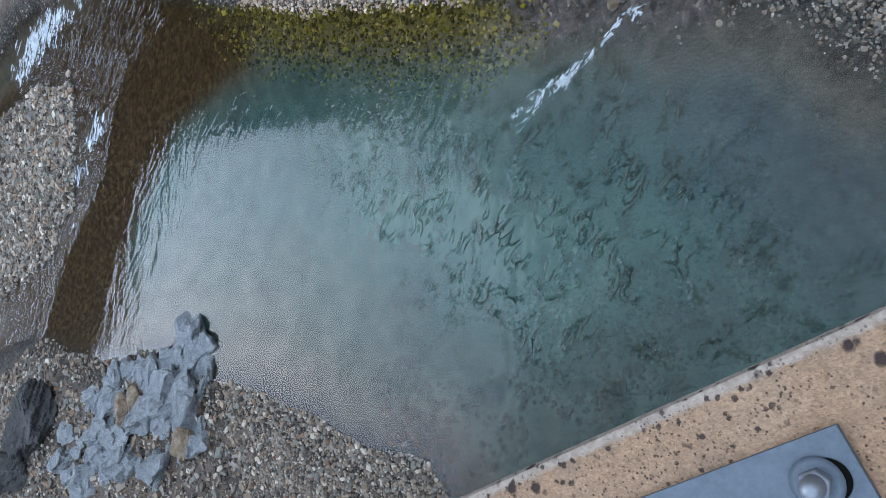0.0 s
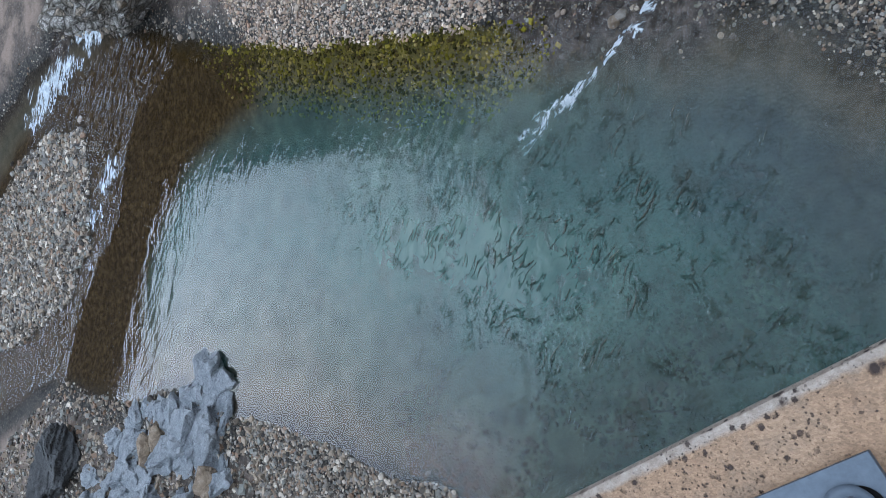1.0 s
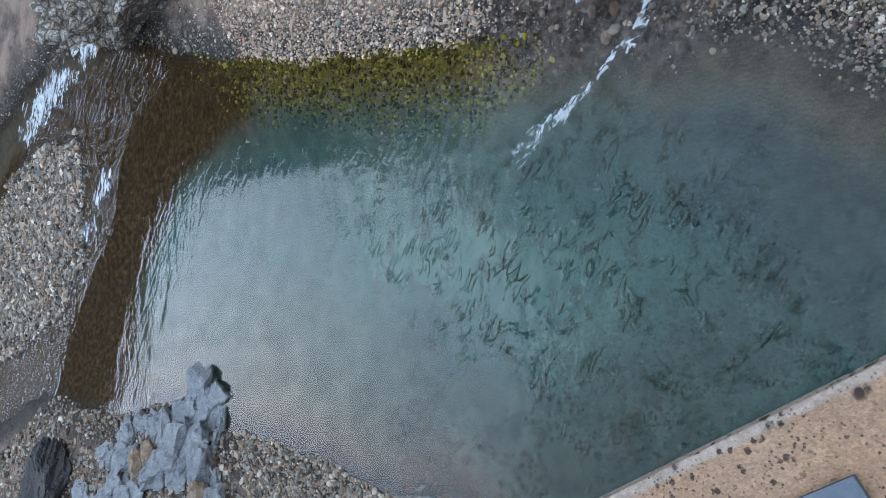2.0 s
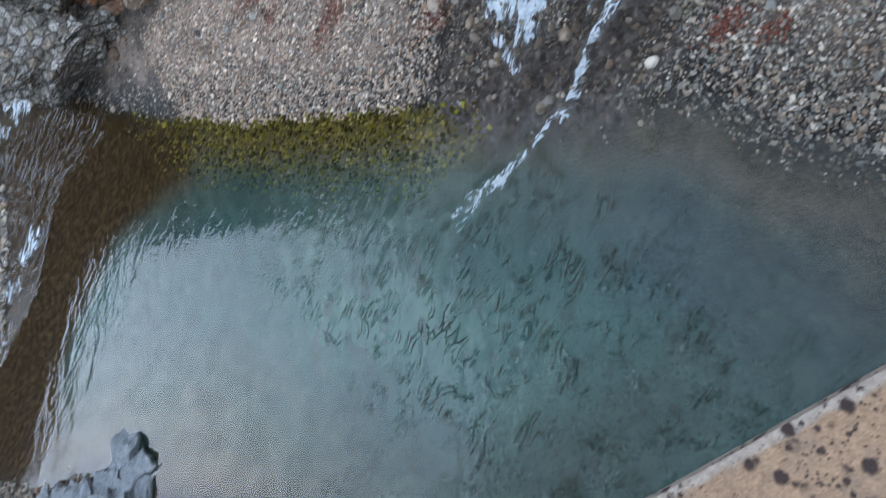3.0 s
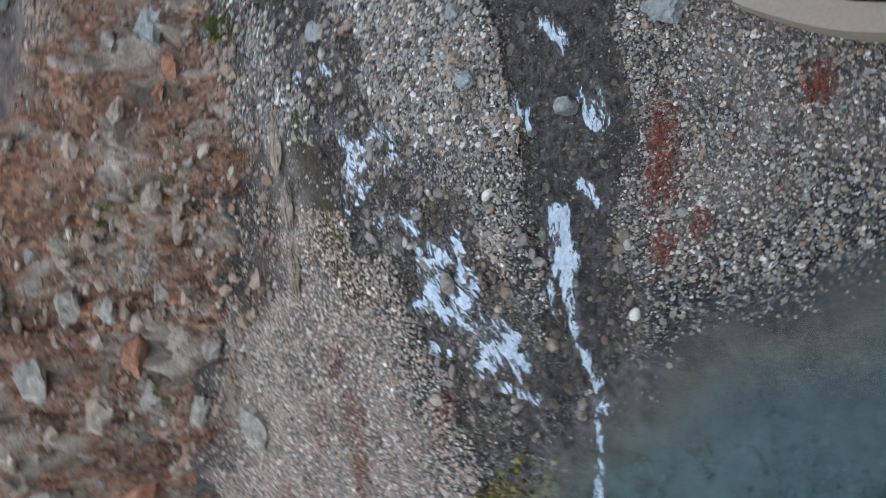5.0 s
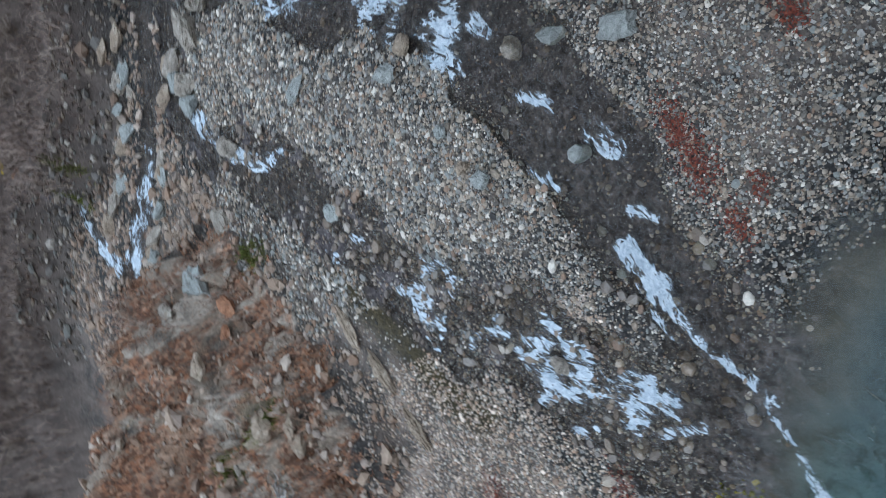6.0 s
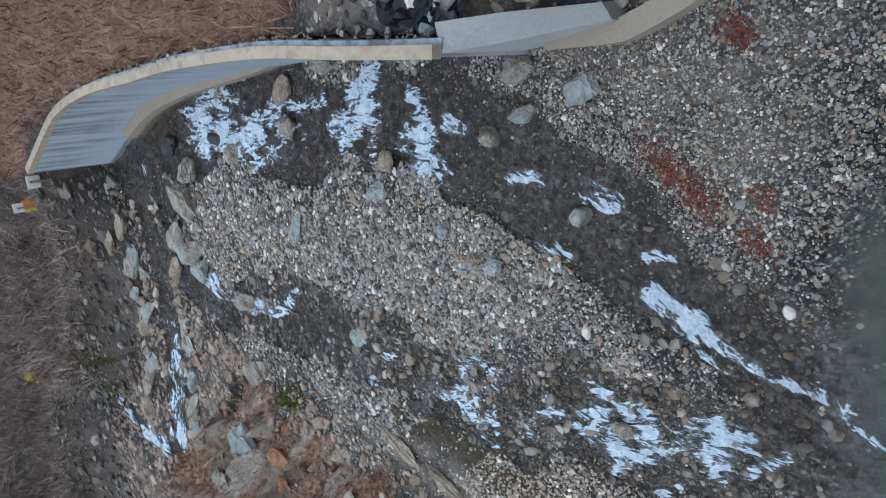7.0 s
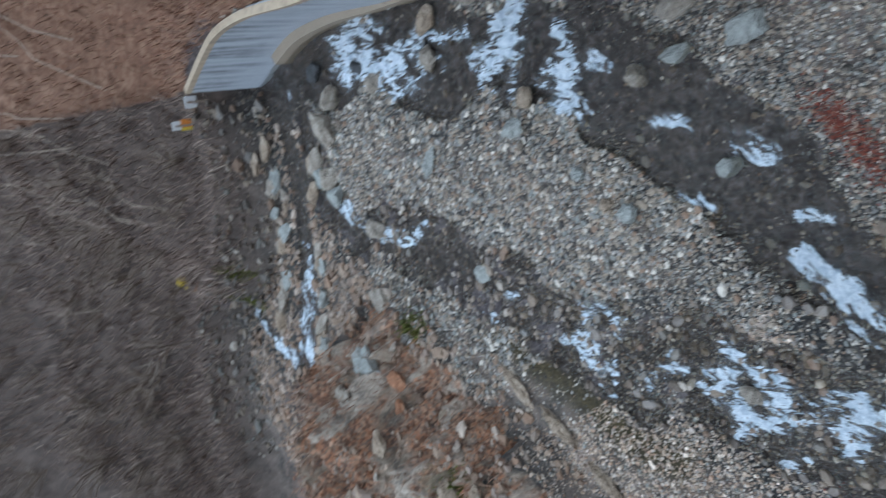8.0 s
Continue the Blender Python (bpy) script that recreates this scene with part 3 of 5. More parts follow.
def land(x, y):
    """Height and the surface's kind at points of the plan."""
    x, y = np.asarray(x, float), np.asarray(y, float)
    wob = fbm(x, y, 1.1, 4)
    fine = fbm(x, y, 4.0, 4)
    level = base_level(x, y)
    d_pool = area_dist(x, y, POOL) + 0.35 * wob
    d_bar = area_dist(x, y, WEST_BAR) + 0.5 * wob
    bend = fbm(x, y, 0.45, 2)
    d_main = line_dist(x, y, MAIN) - (0.66 + 0.035 * np.clip(x, 0, 9)) + 0.9 * wob + 0.7 * bend
    d_side = line_dist(x, y, SIDE) - 0.72 + 1.1 * wob + 0.8 * bend
    d_back = np.minimum(line_dist(x, y, BACK) - 0.42, line_dist(x, y, CASCADE) - 0.3) + 0.4 * wob
    d_brook = np.minimum(np.minimum(d_main, d_side), d_back)
    d_pool = np.maximum(d_pool, -d_bar)
    shore = np.minimum(d_pool, d_brook)
    z = level + 0.24 * (1 - np.exp(-np.clip(shore, 0, None) / 1.1)) + 0.10 * fine * smooth(0, 0.6, shore) + 0.12 * wob * smooth(0.2, 1.5, shore)
    cap = 0.28 + 1.15 * smooth(-0.1, 2.2, area_dist(x, y, BROWN) + 0.3 * wob)
    steep = 0.18 + 0.12 * smooth(-9, -4, x)
    z = np.where(d_pool < 0, level - np.minimum(cap, -steep * d_pool) - 0.05 * fine, z)
    z = np.where((d_brook < 0) & (d_pool >= 0), level - np.minimum(np.where(d_side < d_main, 0.075, 0.13), -0.5 * d_brook) + 0.13 * fine, z)
    z = np.where(d_bar < 0, -0.02 + 0.05 * np.minimum(1.2, -d_bar) + 0.10 * fine, z)
    d_mound = -area_dist(x, y, MOUND) + 0.5 * wob
    rise = np.clip(d_mound, 0, None)
    z = z + np.minimum(2.6, 0.62 * rise) + 1.0 * fine * smooth(0.1, 1.2, rise) + 0.9 * wob * smooth(0.3, 2, rise)
    rocky = rise > 0.05
    facet, cleft = np.zeros_like(x), np.zeros_like(x)
    if rocky.any():
        high, tone, gaps = crag(x[rocky], y[rocky])
        bare = smooth(0.05, 0.7, rise[rocky]) * (1 - 0.6 * smooth(0.04, 0.2, fbm(x[rocky], y[rocky], 0.35, 2)))
        hollow = np.exp(-(((x[rocky] + 4.1) / 0.42) ** 2 + ((y[rocky] - 11.85) / 0.34) ** 2) ** 2)
        z[rocky] += bare * high - 0.9 * hollow
        facet[rocky], cleft[rocky] = tone, gaps
    # far bank with its footpath, then the hillside
    d_far = line_dist(x, y, FAR_BANK)
    ax = np.interp(x, [p[0] for p in FAR_BANK[::-1]], [p[1] for p in FAR_BANK[::-1]])
    d_far = np.where((y > ax) & (x < 10.9) | (x >= 10.9) & (y > 13.2), d_far, 0) 
    z = z + 1.2 * smooth(0.0, 1.0, d_far) + 0.5 * fine * smooth(0.1, 0.6, d_far) * (1 - smooth(0.8, 1.0, d_far) * (1 - smooth(1.3, 1.9, d_far)))
    climb = np.clip(d_far - 1.3, 0, None)
    hill_z = np.minimum(0.82 * climb, 29 + 26 * smooth(-12, 8, x) + 0.05 * climb) + (1.2 * fbm(x, y, 0.25, 4) + 0.5 * fine) * smooth(0.2, 3, climb) + 9 * fbm(x, y, 0.035, 3) * smooth(15, 50, climb)
    # steep rise out of view, added to darken the pool's reflection to the north
    bearing = np.degrees(np.arctan2(y - 5, x + 6))
    unseen_ridge = smooth(141, 130, bearing) * smooth(70, 95, bearing)
    z = z + hill_z + unseen_ridge * np.minimum(1.5 * np.clip(climb - 9, 0, None), 52)
    # filled ground behind the retaining wall
    d_east = -area_dist(x, y, EAST)
    from_end = np.hypot(x - 3.0, y - 2.4)
    fill = 0.3 + 1.45 * smooth(0.4, 2.2, from_end) + 0.105 * np.clip(from_end - 2, 0, 10) + 0.8 * np.clip(d_east - 2.2, 0, 60) + 0.25 * fine + 0.3 * wob
    z = np.where(d_east > 0, np.maximum(fill, z * smooth(0, 3, d_far)), z)
    # the valley closes to the west
    z = z + np.minimum(np.clip(0.75 * (-x - 34), 0, None), 27 - 13 * smooth(29, 52, y)) * smooth(-2, 4, y)
    # the road side, above and behind the wall
    z = z + np.clip(5.9 - z, 0, None) * np.maximum(smooth(7.0, 11.0, x), smooth(-13.0, -18.0, x)) * smooth(0.2, -1.0, y)
    # hills behind the bridge, unseen, added to hold back some skylight
    z = z + np.clip(0.8 * (np.abs(x + 2) - 12), 0, 12) * smooth(-6, -12, y) + np.clip(0.5 * (-y - 22), 0, 14)
    slopes = smooth(0.15, 0.6, d_mound)
    algae = smooth(0.15, -0.15, d_pool) * smooth(-1.35, -0.35, d_pool) * smooth(-8.2, -6.0, x) * smooth(-1.7, -3.0, x) * (y > 4)
    zone = {
        "litter": slopes * 0.6,
        "facet": facet,
        "cleft": cleft,
        "hill": np.maximum(0.9 * smooth(0.1, 0.7, d_far), smooth(2.4, 3.6, d_far)) + (x < -30),
        "dry_grass": smooth(-0.15, 0.05, d_east) * smooth(3.0, 5.0, from_end) * 0.85,
        "sand": np.maximum(smooth(0.3, 0.9, shore) * (1 - slopes) * (0.5 + 0.5 * smooth(-1.2, -2.4, x) * smooth(5, 6, y)), np.exp(-((d_mound + 0.25) / 0.4) ** 2) * smooth(0.2, 0.5, shore)),
        "algae": algae,
        "silt": np.maximum(smooth(0.0, -0.6, d_pool), 0.8 * smooth(0.0, -0.3, d_brook)),
        "brown_bed": smooth(0.5, -0.3, area_dist(x, y, BROWN) + 0.4 * wob) * smooth(0.1, -0.3, d_pool) * (1 - smooth(-0.2, 0.3, -d_bar)),
        "dark_moss": np.exp(-((line_dist(x, y, MOSSY) + 0.4 * wob) / 0.34) ** 2),
        "brook_bed": smooth(0.12, -0.12, d_brook) * smooth(-0.9, -0.2, d_pool),
        "wet": smooth(0.25, -0.1, shore),
        "main": d_main,
        "path": smooth(0.98, 1.06, d_far) * smooth(1.32, 1.22, d_far) * smooth(-14, -8, x),
    }
    return z, shore, d_pool, d_brook, d_mound, d_far, d_east, zone


# ---- mesh helpers ----
def mesh_from(name, verts, faces, material, smooth_faces=True):
    """One mesh of equal-sided faces from arrays."""
    me = bpy.data.meshes.new(name)
    verts, faces = np.asarray(verts, np.float32), np.asarray(faces, np.int32)
    n, k = faces.shape
    me.vertices.add(len(verts))
    me.vertices.foreach_set("co", verts.ravel())
    me.loops.add(n * k)
    me.loops.foreach_set("vertex_index", faces.ravel())
    me.polygons.add(n)
    me.polygons.foreach_set("loop_start", np.arange(0, n * k, k, dtype=np.int32))
    me.update(calc_edges=True)
    me.polygons.foreach_set("use_smooth", np.full(n, smooth_faces))
    me.materials.append(material)
    return me


def set_attr(me, name, values):
    at = me.attributes.new(name, "FLOAT", "POINT")
    at.data.foreach_set("value", np.asarray(values, np.float32).ravel())


def part(name, bm, material, parent=None, label=""):
    """Links a bmesh as one mesh object, under a thing where one is given."""
    me = bpy.data.meshes.new(name)
    bm.to_mesh(me)
    bm.free()
    me.materials.append(material)
    ob = new(name, me)
    if parent:
        ob.parent = parent
    if label:
        ob["label"] = label
    return ob


def box(x0, y0, z0, x1, y1, z1, bevel=0.0):
    bm = bmesh.new()
    bmesh.ops.create_cube(bm, size=1)
    bmesh.ops.transform(bm, matrix=Matrix.Translation(((x0 + x1) / 2, (y0 + y1) / 2, (z0 + z1) / 2)) @ Matrix.Diagonal((x1 - x0, y1 - y0, z1 - z0, 1)), verts=bm.verts)
    if bevel:
        bmesh.ops.bevel(bm, geom=bm.edges[:], offset=bevel, segments=2, affect="EDGES", profile=0.6)
    return bm


def axis_steps(lo, hi, fine, far, grow=1.12):
    mid = np.arange(lo, hi + fine / 2, fine)
    out, step = [], fine
    while not out or out[-1] < far:
        step *= grow
        out.append((out[-1] if out else 0) + step)
    out = np.array(out)
    return np.concatenate([(lo - out)[::-1], mid, hi + out])


def grid_faces(nx, ny):
    i = np.arange(nx - 1)[:, None] * ny + np.arange(ny - 1)[None]
    return np.stack([i, i + ny, i + ny + 1, i + 1], -1).reshape(-1, 4)


# ---- ground ----
gx, gy = axis_steps(-19, 12, 0.12, 380), axis_steps(-1.0, 20, 0.12, 380)
gx = np.unique(np.round(np.concatenate([gx, np.arange(-9.4, 4.6, 0.07)]), 3))
gy = np.unique(np.round(np.concatenate([gy, np.arange(9.6, 15.6, 0.07)]), 3))
gx2, gy2 = np.meshgrid(gx, gy, indexing="ij")
gz, *_, zones = land(gx2, gy2)
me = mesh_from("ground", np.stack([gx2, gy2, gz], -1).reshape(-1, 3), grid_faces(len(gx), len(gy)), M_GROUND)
zones.pop("main")
for key, val in zones.items():
    set_attr(me, key, np.clip(val, 0, 1) * np.ones_like(gx2))
tagged(new("ground", me), "gravel river bed and brown leaf-littered slopes", "ground", kind="structure")

# ---- water ----
FOAM = [(1.16, 4.55, 0.86, 4.22, 0.08, 0.85), (0.62, 4.67, 0.2, 4.62, 0.13, 1.3), (0.2, 4.62, -0.25, 4.36, 0.08, 0.85), (-0.05, 4.8, -0.5, 4.5, 0.05, 0.65),
        (-0.25, 4.36, -0.8, 4.2, 0.06, 0.8), (-0.8, 4.2, -1.36, 3.93, 0.06, 0.85), (-1.36, 3.93, -1.8, 3.86, 0.05, 0.65), (-1.8, 3.86, -2.3, 3.8, 0.05, 0.55),
        (-2.3, 3.8, -3.0, 3.82, 0.10, 0.55), (0.5, 7.6, 0.42, 7.1, 0.10, 0.85), (0.42, 7.1, 0.0, 7.0, 0.19, 1.1), (0.3, 6.9, 0.05, 6.4, 0.13, 0.95),
        (0.27, 6.2, -0.14, 6.0, 0.10, 0.9), (-0.05, 6.7, -0.5, 6.6, 0.14, 0.9), (-0.5, 6.75, -0.57, 6.1, 0.10, 0.75), (-0.5, 6.1, -0.9, 5.4, 0.15, 0.95),
        (-0.8, 5.5, -1.2, 5.6, 0.12, 0.85), (-1.2, 6.42, -1.25, 6.2, 0.08, 0.65), (-0.9, 5.4, -1.2, 5.0, 0.10, 0.75), (-1.5, 5.35, -1.5, 4.7, 0.07, 0.55),
        (9.1, 9.9, 8.0, 9.8, 0.34, 0.95), (8.6, 9.0, 7.7, 8.8, 0.24, 0.8), (8.0, 9.8, 6.7, 8.1, 0.28, 0.95), (6.6, 7.4, 6.3, 7.0, 0.10, 0.7),
        (5.76, 6.0, 5.35, 6.6, 0.24, 1.0), (5.66, 6.86, 5.1, 7.1, 0.15, 0.95), (5.3, 6.3, 4.9, 6.9, 0.14, 0.9), (4.84, 5.58, 4.3, 5.9, 0.12, 0.9),
        (4.3, 5.4, 4.1, 5.2, 0.10, 0.7), (4.4, 6.0, 3.9, 5.9, 0.18, 0.9), (3.9, 5.9, 4.14, 6.5, 0.09, 0.7), (6.8, 12.4, 5.9, 12.1, 0.16, 0.95),
        (5.7, 11.8, 4.95, 11.2, 0.13, 0.85), (4.95, 11.2, 4.8, 10.4, 0.10, 0.8), (7.0, 14.65, 6.2, 15.65, 0.15, 0.95), (6.2, 15.65, 5.3, 17.1, 0.22, 1.05),
        (2.0, 5.5, 1.9, 5.3, 0.09, 0.65), (2.1, 4.55, 1.8, 4.4, 0.09, 0.7), (2.9, 5.15, 2.7, 4.95, 0.09, 0.7), (1.65, 8.7, 1.44, 8.26, 0.10, 0.65),
        (2.8, 9.3, 2.65, 9.1, 0.08, 0.65), (-10.4, 13.0, -12.4, 13.2, 0.30, 0.8), (-12.4, 13.2, -13.9, 13.6, 0.34, 0.9), (-11.0, 9.8, -12.6, 9.4, 0.25, 0.4),
        (-13.3, 9.0, -13.0, 8.7, 0.2, 0.5), (7.7, 19.0, 6.5, 18.8, 0.16, 1.0), (6.5, 18.8, 5.4, 18.0, 0.18, 1.0)]


def course(x, y, lines):
    """Distance run along the nearest of some lines, and the offset to its side."""
    best, along_it, off = np.full(np.shape(x), 1e9), np.zeros(np.shape(x)), np.zeros(np.shape(x))
    run = 0.0
    for pts in lines:
        for (x0, y0), (x1, y1) in zip(pts, pts[1:]):
            long = math.hypot(x1 - x0, y1 - y0)
            dx, dy = (x1 - x0) / long, (y1 - y0) / long
            u = (x - x0) * dx + (y - y0) * dy
            t = np.clip(u, 0, long)
            d = np.hypot(x - x0 - t * dx, y - y0 - t * dy)
            near_it = d < best
            best = np.where(near_it, d, best)
            along_it = np.where(near_it, run + u, along_it)
            off = np.where(near_it, (y - y0) * dx - (x - x0) * dy, off)
            run += long
        run += 20
    return along_it, off


wx, wy = np.arange(-24, 11.2, 0.058), np.arange(-9, 20.6, 0.058)
wx2, wy2 = np.meshgrid(wx, wy, indexing="ij")
lz, shore, d_pool, d_brook, *_ = land(wx2, wy2)
rush = smooth(0.1, -0.2, d_brook) * smooth(-0.4, 0.2, d_pool)
foam = np.zeros_like(wx2)
ox, oy = wx2 + 0.38 * fbm(wx2, wy2, 1.4, 3), wy2 + 0.38 * fbm(wx2 + 31, wy2 + 17, 1.4, 3)
blotch = np.clip(0.75 + 2.8 * fbm(wx2 + 7, wy2 + 3, 2.3, 3), 0, 1.45)
for x0, y0, x1, y1, w, s in FOAM:
    foam = np.maximum(foam, s * np.exp(-(line_dist(ox, oy, [(x0, y0), (x1, y1)]) / ((1.8 if w > 0.16 else 1.6 if w > 0.085 else 1.3) * w)) ** 2) * (blotch if w > 0.12 else 0.75 + 0.35 * blotch))
d_side, d_jet = line_dist(wx2, wy2, SIDE), line_dist(wx2, wy2, MAIN)
riffle = smooth(0.10, 0.26, fbm(wx2 + 5, wy2, 1.3, 3)) * smooth(0.05, -0.1, d_brook) * np.maximum(smooth(1.0, 0.6, d_side) * smooth(3.6, 2.4, wx2), 0.8 * smooth(0.9, 0.5, d_jet) * smooth(4.5, 5.5, wx2))
foam = np.maximum(foam, 0.72 * riffle * smooth(-0.9, -0.2, wx2))
wz = base_level(wx2, wy2) - 0.05 * rush * smooth(1.3, 0.7, d_side) * smooth(0.6, 1.4, d_jet) + rush * 0.09 * fbm(wx2, wy2, 2.2, 2) + 0.07 * np.clip(foam, 0, 1) * (fbm(wx2, wy2, 4.0, 2) + 0.25)
keep = (lz < wz + 0.12) & (shore < 0.5)
faces = grid_faces(len(wx), len(wy))
faces = faces[keep.ravel()[faces].all(1)]
used = np.unique(faces)
back = np.zeros(wx2.size, int)
back[used] = np.arange(len(used))
me = mesh_from("river_water", np.stack([wx2, wy2, wz], -1).reshape(-1, 3)[used], back[faces], M_WATER)
set_attr(me, "foam", foam.ravel()[used])
set_attr(me, "rush", rush.ravel()[used])
gust = fbm(wx2, wy2, 0.5, 3)
riffles = smooth(0.2, -0.3, area_dist(wx2, wy2, RIFFLE) + 0.5 * gust)
outside = area_dist(wx2, wy2, BROWN)
stir = np.exp(-(((wx2 + 2.6) * 0.8 + (wy2 - 2.4) * 0.6) / 2.7) ** 2 - (((wx2 + 2.6) * -0.6 + (wy2 - 2.4) * 0.8) / 1.6) ** 2) + 0.7 * np.exp(-((wx2 + 1.9) ** 2 + (wy2 - 0.9) ** 2) / 1.6)
plume = np.exp(-(line_dist(wx2, wy2, [(-1.8, 4.1), (-3.1, 4.4), (-4.0, 4.8), (-4.9, 5.3), (-5.3, 4.6), (-4.4, 3.5), (-3.3, 1.9)]) / 0.85) ** 2)
shoal = np.exp(-(((wx2 + 3.1) / 2.3) ** 2 + ((wy2 - 0.5) / 1.0) ** 2))
# murk sets in along the reflected skyline, which sharpens that reflection's edge
hazy = smooth(-0.1, -1.1, d_pool) * smooth(-0.05, 0.7, area_dist(wx2, wy2, BROWN))
murky = hazy * (1 - np.exp(-np.clip(wz - lz - 0.08, 0, None) / 0.5)) * (1 - 0.55 * np.clip(shoal, 0, 1))
along_it, aside = course(wx2, wy2, [MAIN, SIDE, BACK, CASCADE])
set_attr(me, "chop", (0.014 + 0.065 * smooth(3.0, 0.3, outside) * smooth(-0.35, 0.1, outside) + 0.05 * np.clip(gust, -0.3, 0.5) + 0.05 * np.clip(stir, 0, 1) + 0.08 * np.exp(-((wx2 + 4.6) ** 2 + (wy2 - 4.6) ** 2) / 2.5) + 0.45 * riffles).ravel()[used])
set_attr(me, "stir", np.clip(stir + 0.45 * plume, 0, 1).ravel()[used])
set_attr(me, "plume", (0.6 * plume).ravel()[used])
set_attr(me, "slate", (smooth(-2.3, -0.7, wx2 + 0.35 * (wy2 - 2)) * smooth(7, 5, wy2)).ravel()[used])
set_attr(me, "along", along_it.ravel()[used])
set_attr(me, "across", aside.ravel()[used])
set_attr(me, "depth", np.clip(murky, 0, 1).ravel()[used])
water = tagged(new("river_water", me), "clear teal river pool fed by white rapids", "water", kind="structure")
water.visible_shadow = False


# ---- stones ----
def ico(subdiv):
    bm = bmesh.new()
    bmesh.ops.create_icosphere(bm, subdivisions=subdiv, radius=1)
    v = np.array([p.co[:] for p in bm.verts])
    f = np.array([[p.index for p in q.verts] for q in bm.faces])
    bm.free()
    return v, f


def chip():
    """A blocky pebble of twelve triangles."""
    v = np.array([(a, b, c) for a in (-1, 1) for b in (-1, 1) for c in (-1, 1)], float) * 0.66
    q = [(0, 1, 3, 2), (4, 6, 7, 5), (0, 4, 5, 1), (2, 3, 7, 6), (0, 2, 6, 4), (1, 5, 7, 3)]
    return v, np.array([t for a, b, c, d in q for t in ((a, b, c), (a, c, d))])


CHIP = chip()
ICO1, ICO2, ICO3, ICO4, ICO5 = ico(1), ico(2), ico(3), ico(4), ico(5)


def scatter(n, x0, x1, y0, y1, accept):
    x, y = rng.uniform(x0, x1, n), rng.uniform(y0, y1, n)
    info = land(x, y)
    ok = accept(x, y, info)
    return x[ok], y[ok], info[0][ok]


def stone_heap(name, x, y, z, size, shape, material, label, sink=0.25, rough=0.16):
    """Many stones as one mesh."""
    v, f = shape
    n = len(x)
    dims = size[:, None] * np.stack([rng.uniform(0.8, 1.35, n), rng.uniform(0.6, 1.0, n), rng.uniform(0.35, 0.7, n)], 1)
    pts = v[None] * (1 + rng.uniform(-rough, rough, (n, len(v), 1))) * dims[:, None]
    a, t = rng.uniform(0, 6.283, n), rng.normal(0, 0.5 if len(v) == 8 else 0.25, n)
    ct, st = np.cos(t)[:, None], np.sin(t)[:, None]
    px, pz = pts[..., 0] * ct - pts[..., 2] * st, pts[..., 0] * st + pts[..., 2] * ct
    ca, sa = np.cos(a)[:, None], np.sin(a)[:, None]
    world_pts = np.stack([px * ca - pts[..., 1] * sa + x[:, None], px * sa + pts[..., 1] * ca + y[:, None], pz + (z + dims[:, 2] * (0.6 - sink))[:, None]], -1)
    faces = (f[None] + (np.arange(n) * len(v))[:, None, None]).reshape(-1, 3)
    me = mesh_from(name, world_pts.reshape(-1, 3), faces, material, False)
    return tagged(new(name, me), label, "gravel", kind="stuff")


def mixed_heap(name, x, y, z, size, material, label, edge=0.06, rough=0.2):
    """Stones of all sizes: the small ones with few faces, the large ones rounder."""
    big = size > edge
    stone_heap("small_" + name, x[~big], y[~big], z[~big], size[~big], ICO1, material, label, rough=rough)
    stone_heap("large_" + name, x[big], y[big], z[big], size[big], ICO1, material, label, rough=rough * 1.5)


def near(x, y):
    """How thickly stones are strewn: full near the water's middle reach, thin far away."""
    return rng.random(len(x)) < np.clip(1.25 - np.hypot(x - 0.5, y - 3) / 14, 0.16, 1)


def on_bars(x, y, i):
    dice = rng.random(len(x))
    return ((i[1] > -0.06 - 0.3 * dice * (x > -3)) | ((i[3] < 0) & (dice < np.where(i[7]["main"] < 0.1, 0.08, 0.62)))) & (i[4] < 0.4) & (i[5] < 0.1) & (i[6] < 0.05) & (i[7]["dark_moss"] < 0.35 + 0.65 * dice) & ((i[7]["algae"] < 0.25) | (i[0] > 0.03)) & ((i[2] > 0) | (i[0] > -0.05 - 0.16 * rng.random(len(x)) - 0.35 * (rng.random(len(x)) < 0.12))) & near(x, y)


x, y, z = scatter(135000, -16, 10.5, 0.05, 15, on_bars)
s = np.exp(rng.normal(math.log(0.0165), 0.38, len(x)))
large = s > 0.023
stone_heap("coarse_gravel", x[large], y[large], z[large], np.clip(s[large], 0.018, 0.038), ICO1, M_PEBBLE, "coarse grey and tan river gravel", rough=0.2)
stone_heap("gravel", x[~large], y[~large], z[~large], np.clip(s[~large], 0.013, 0.07), CHIP, M_PEBBLE, "mixed grey, tan and white river gravel", rough=0.3)
x, y, z = scatter(34000, -8, 4.0, 0.05, 8.5, on_bars)
s = np.exp(rng.normal(math.log(0.0155), 0.3, len(x)))
stone_heap("fine_gravel", x, y, z + 0.004, np.clip(s, 0.009, 0.03), CHIP, M_PEBBLE, "fine tan and grey gravel between the stones", rough=0.3)
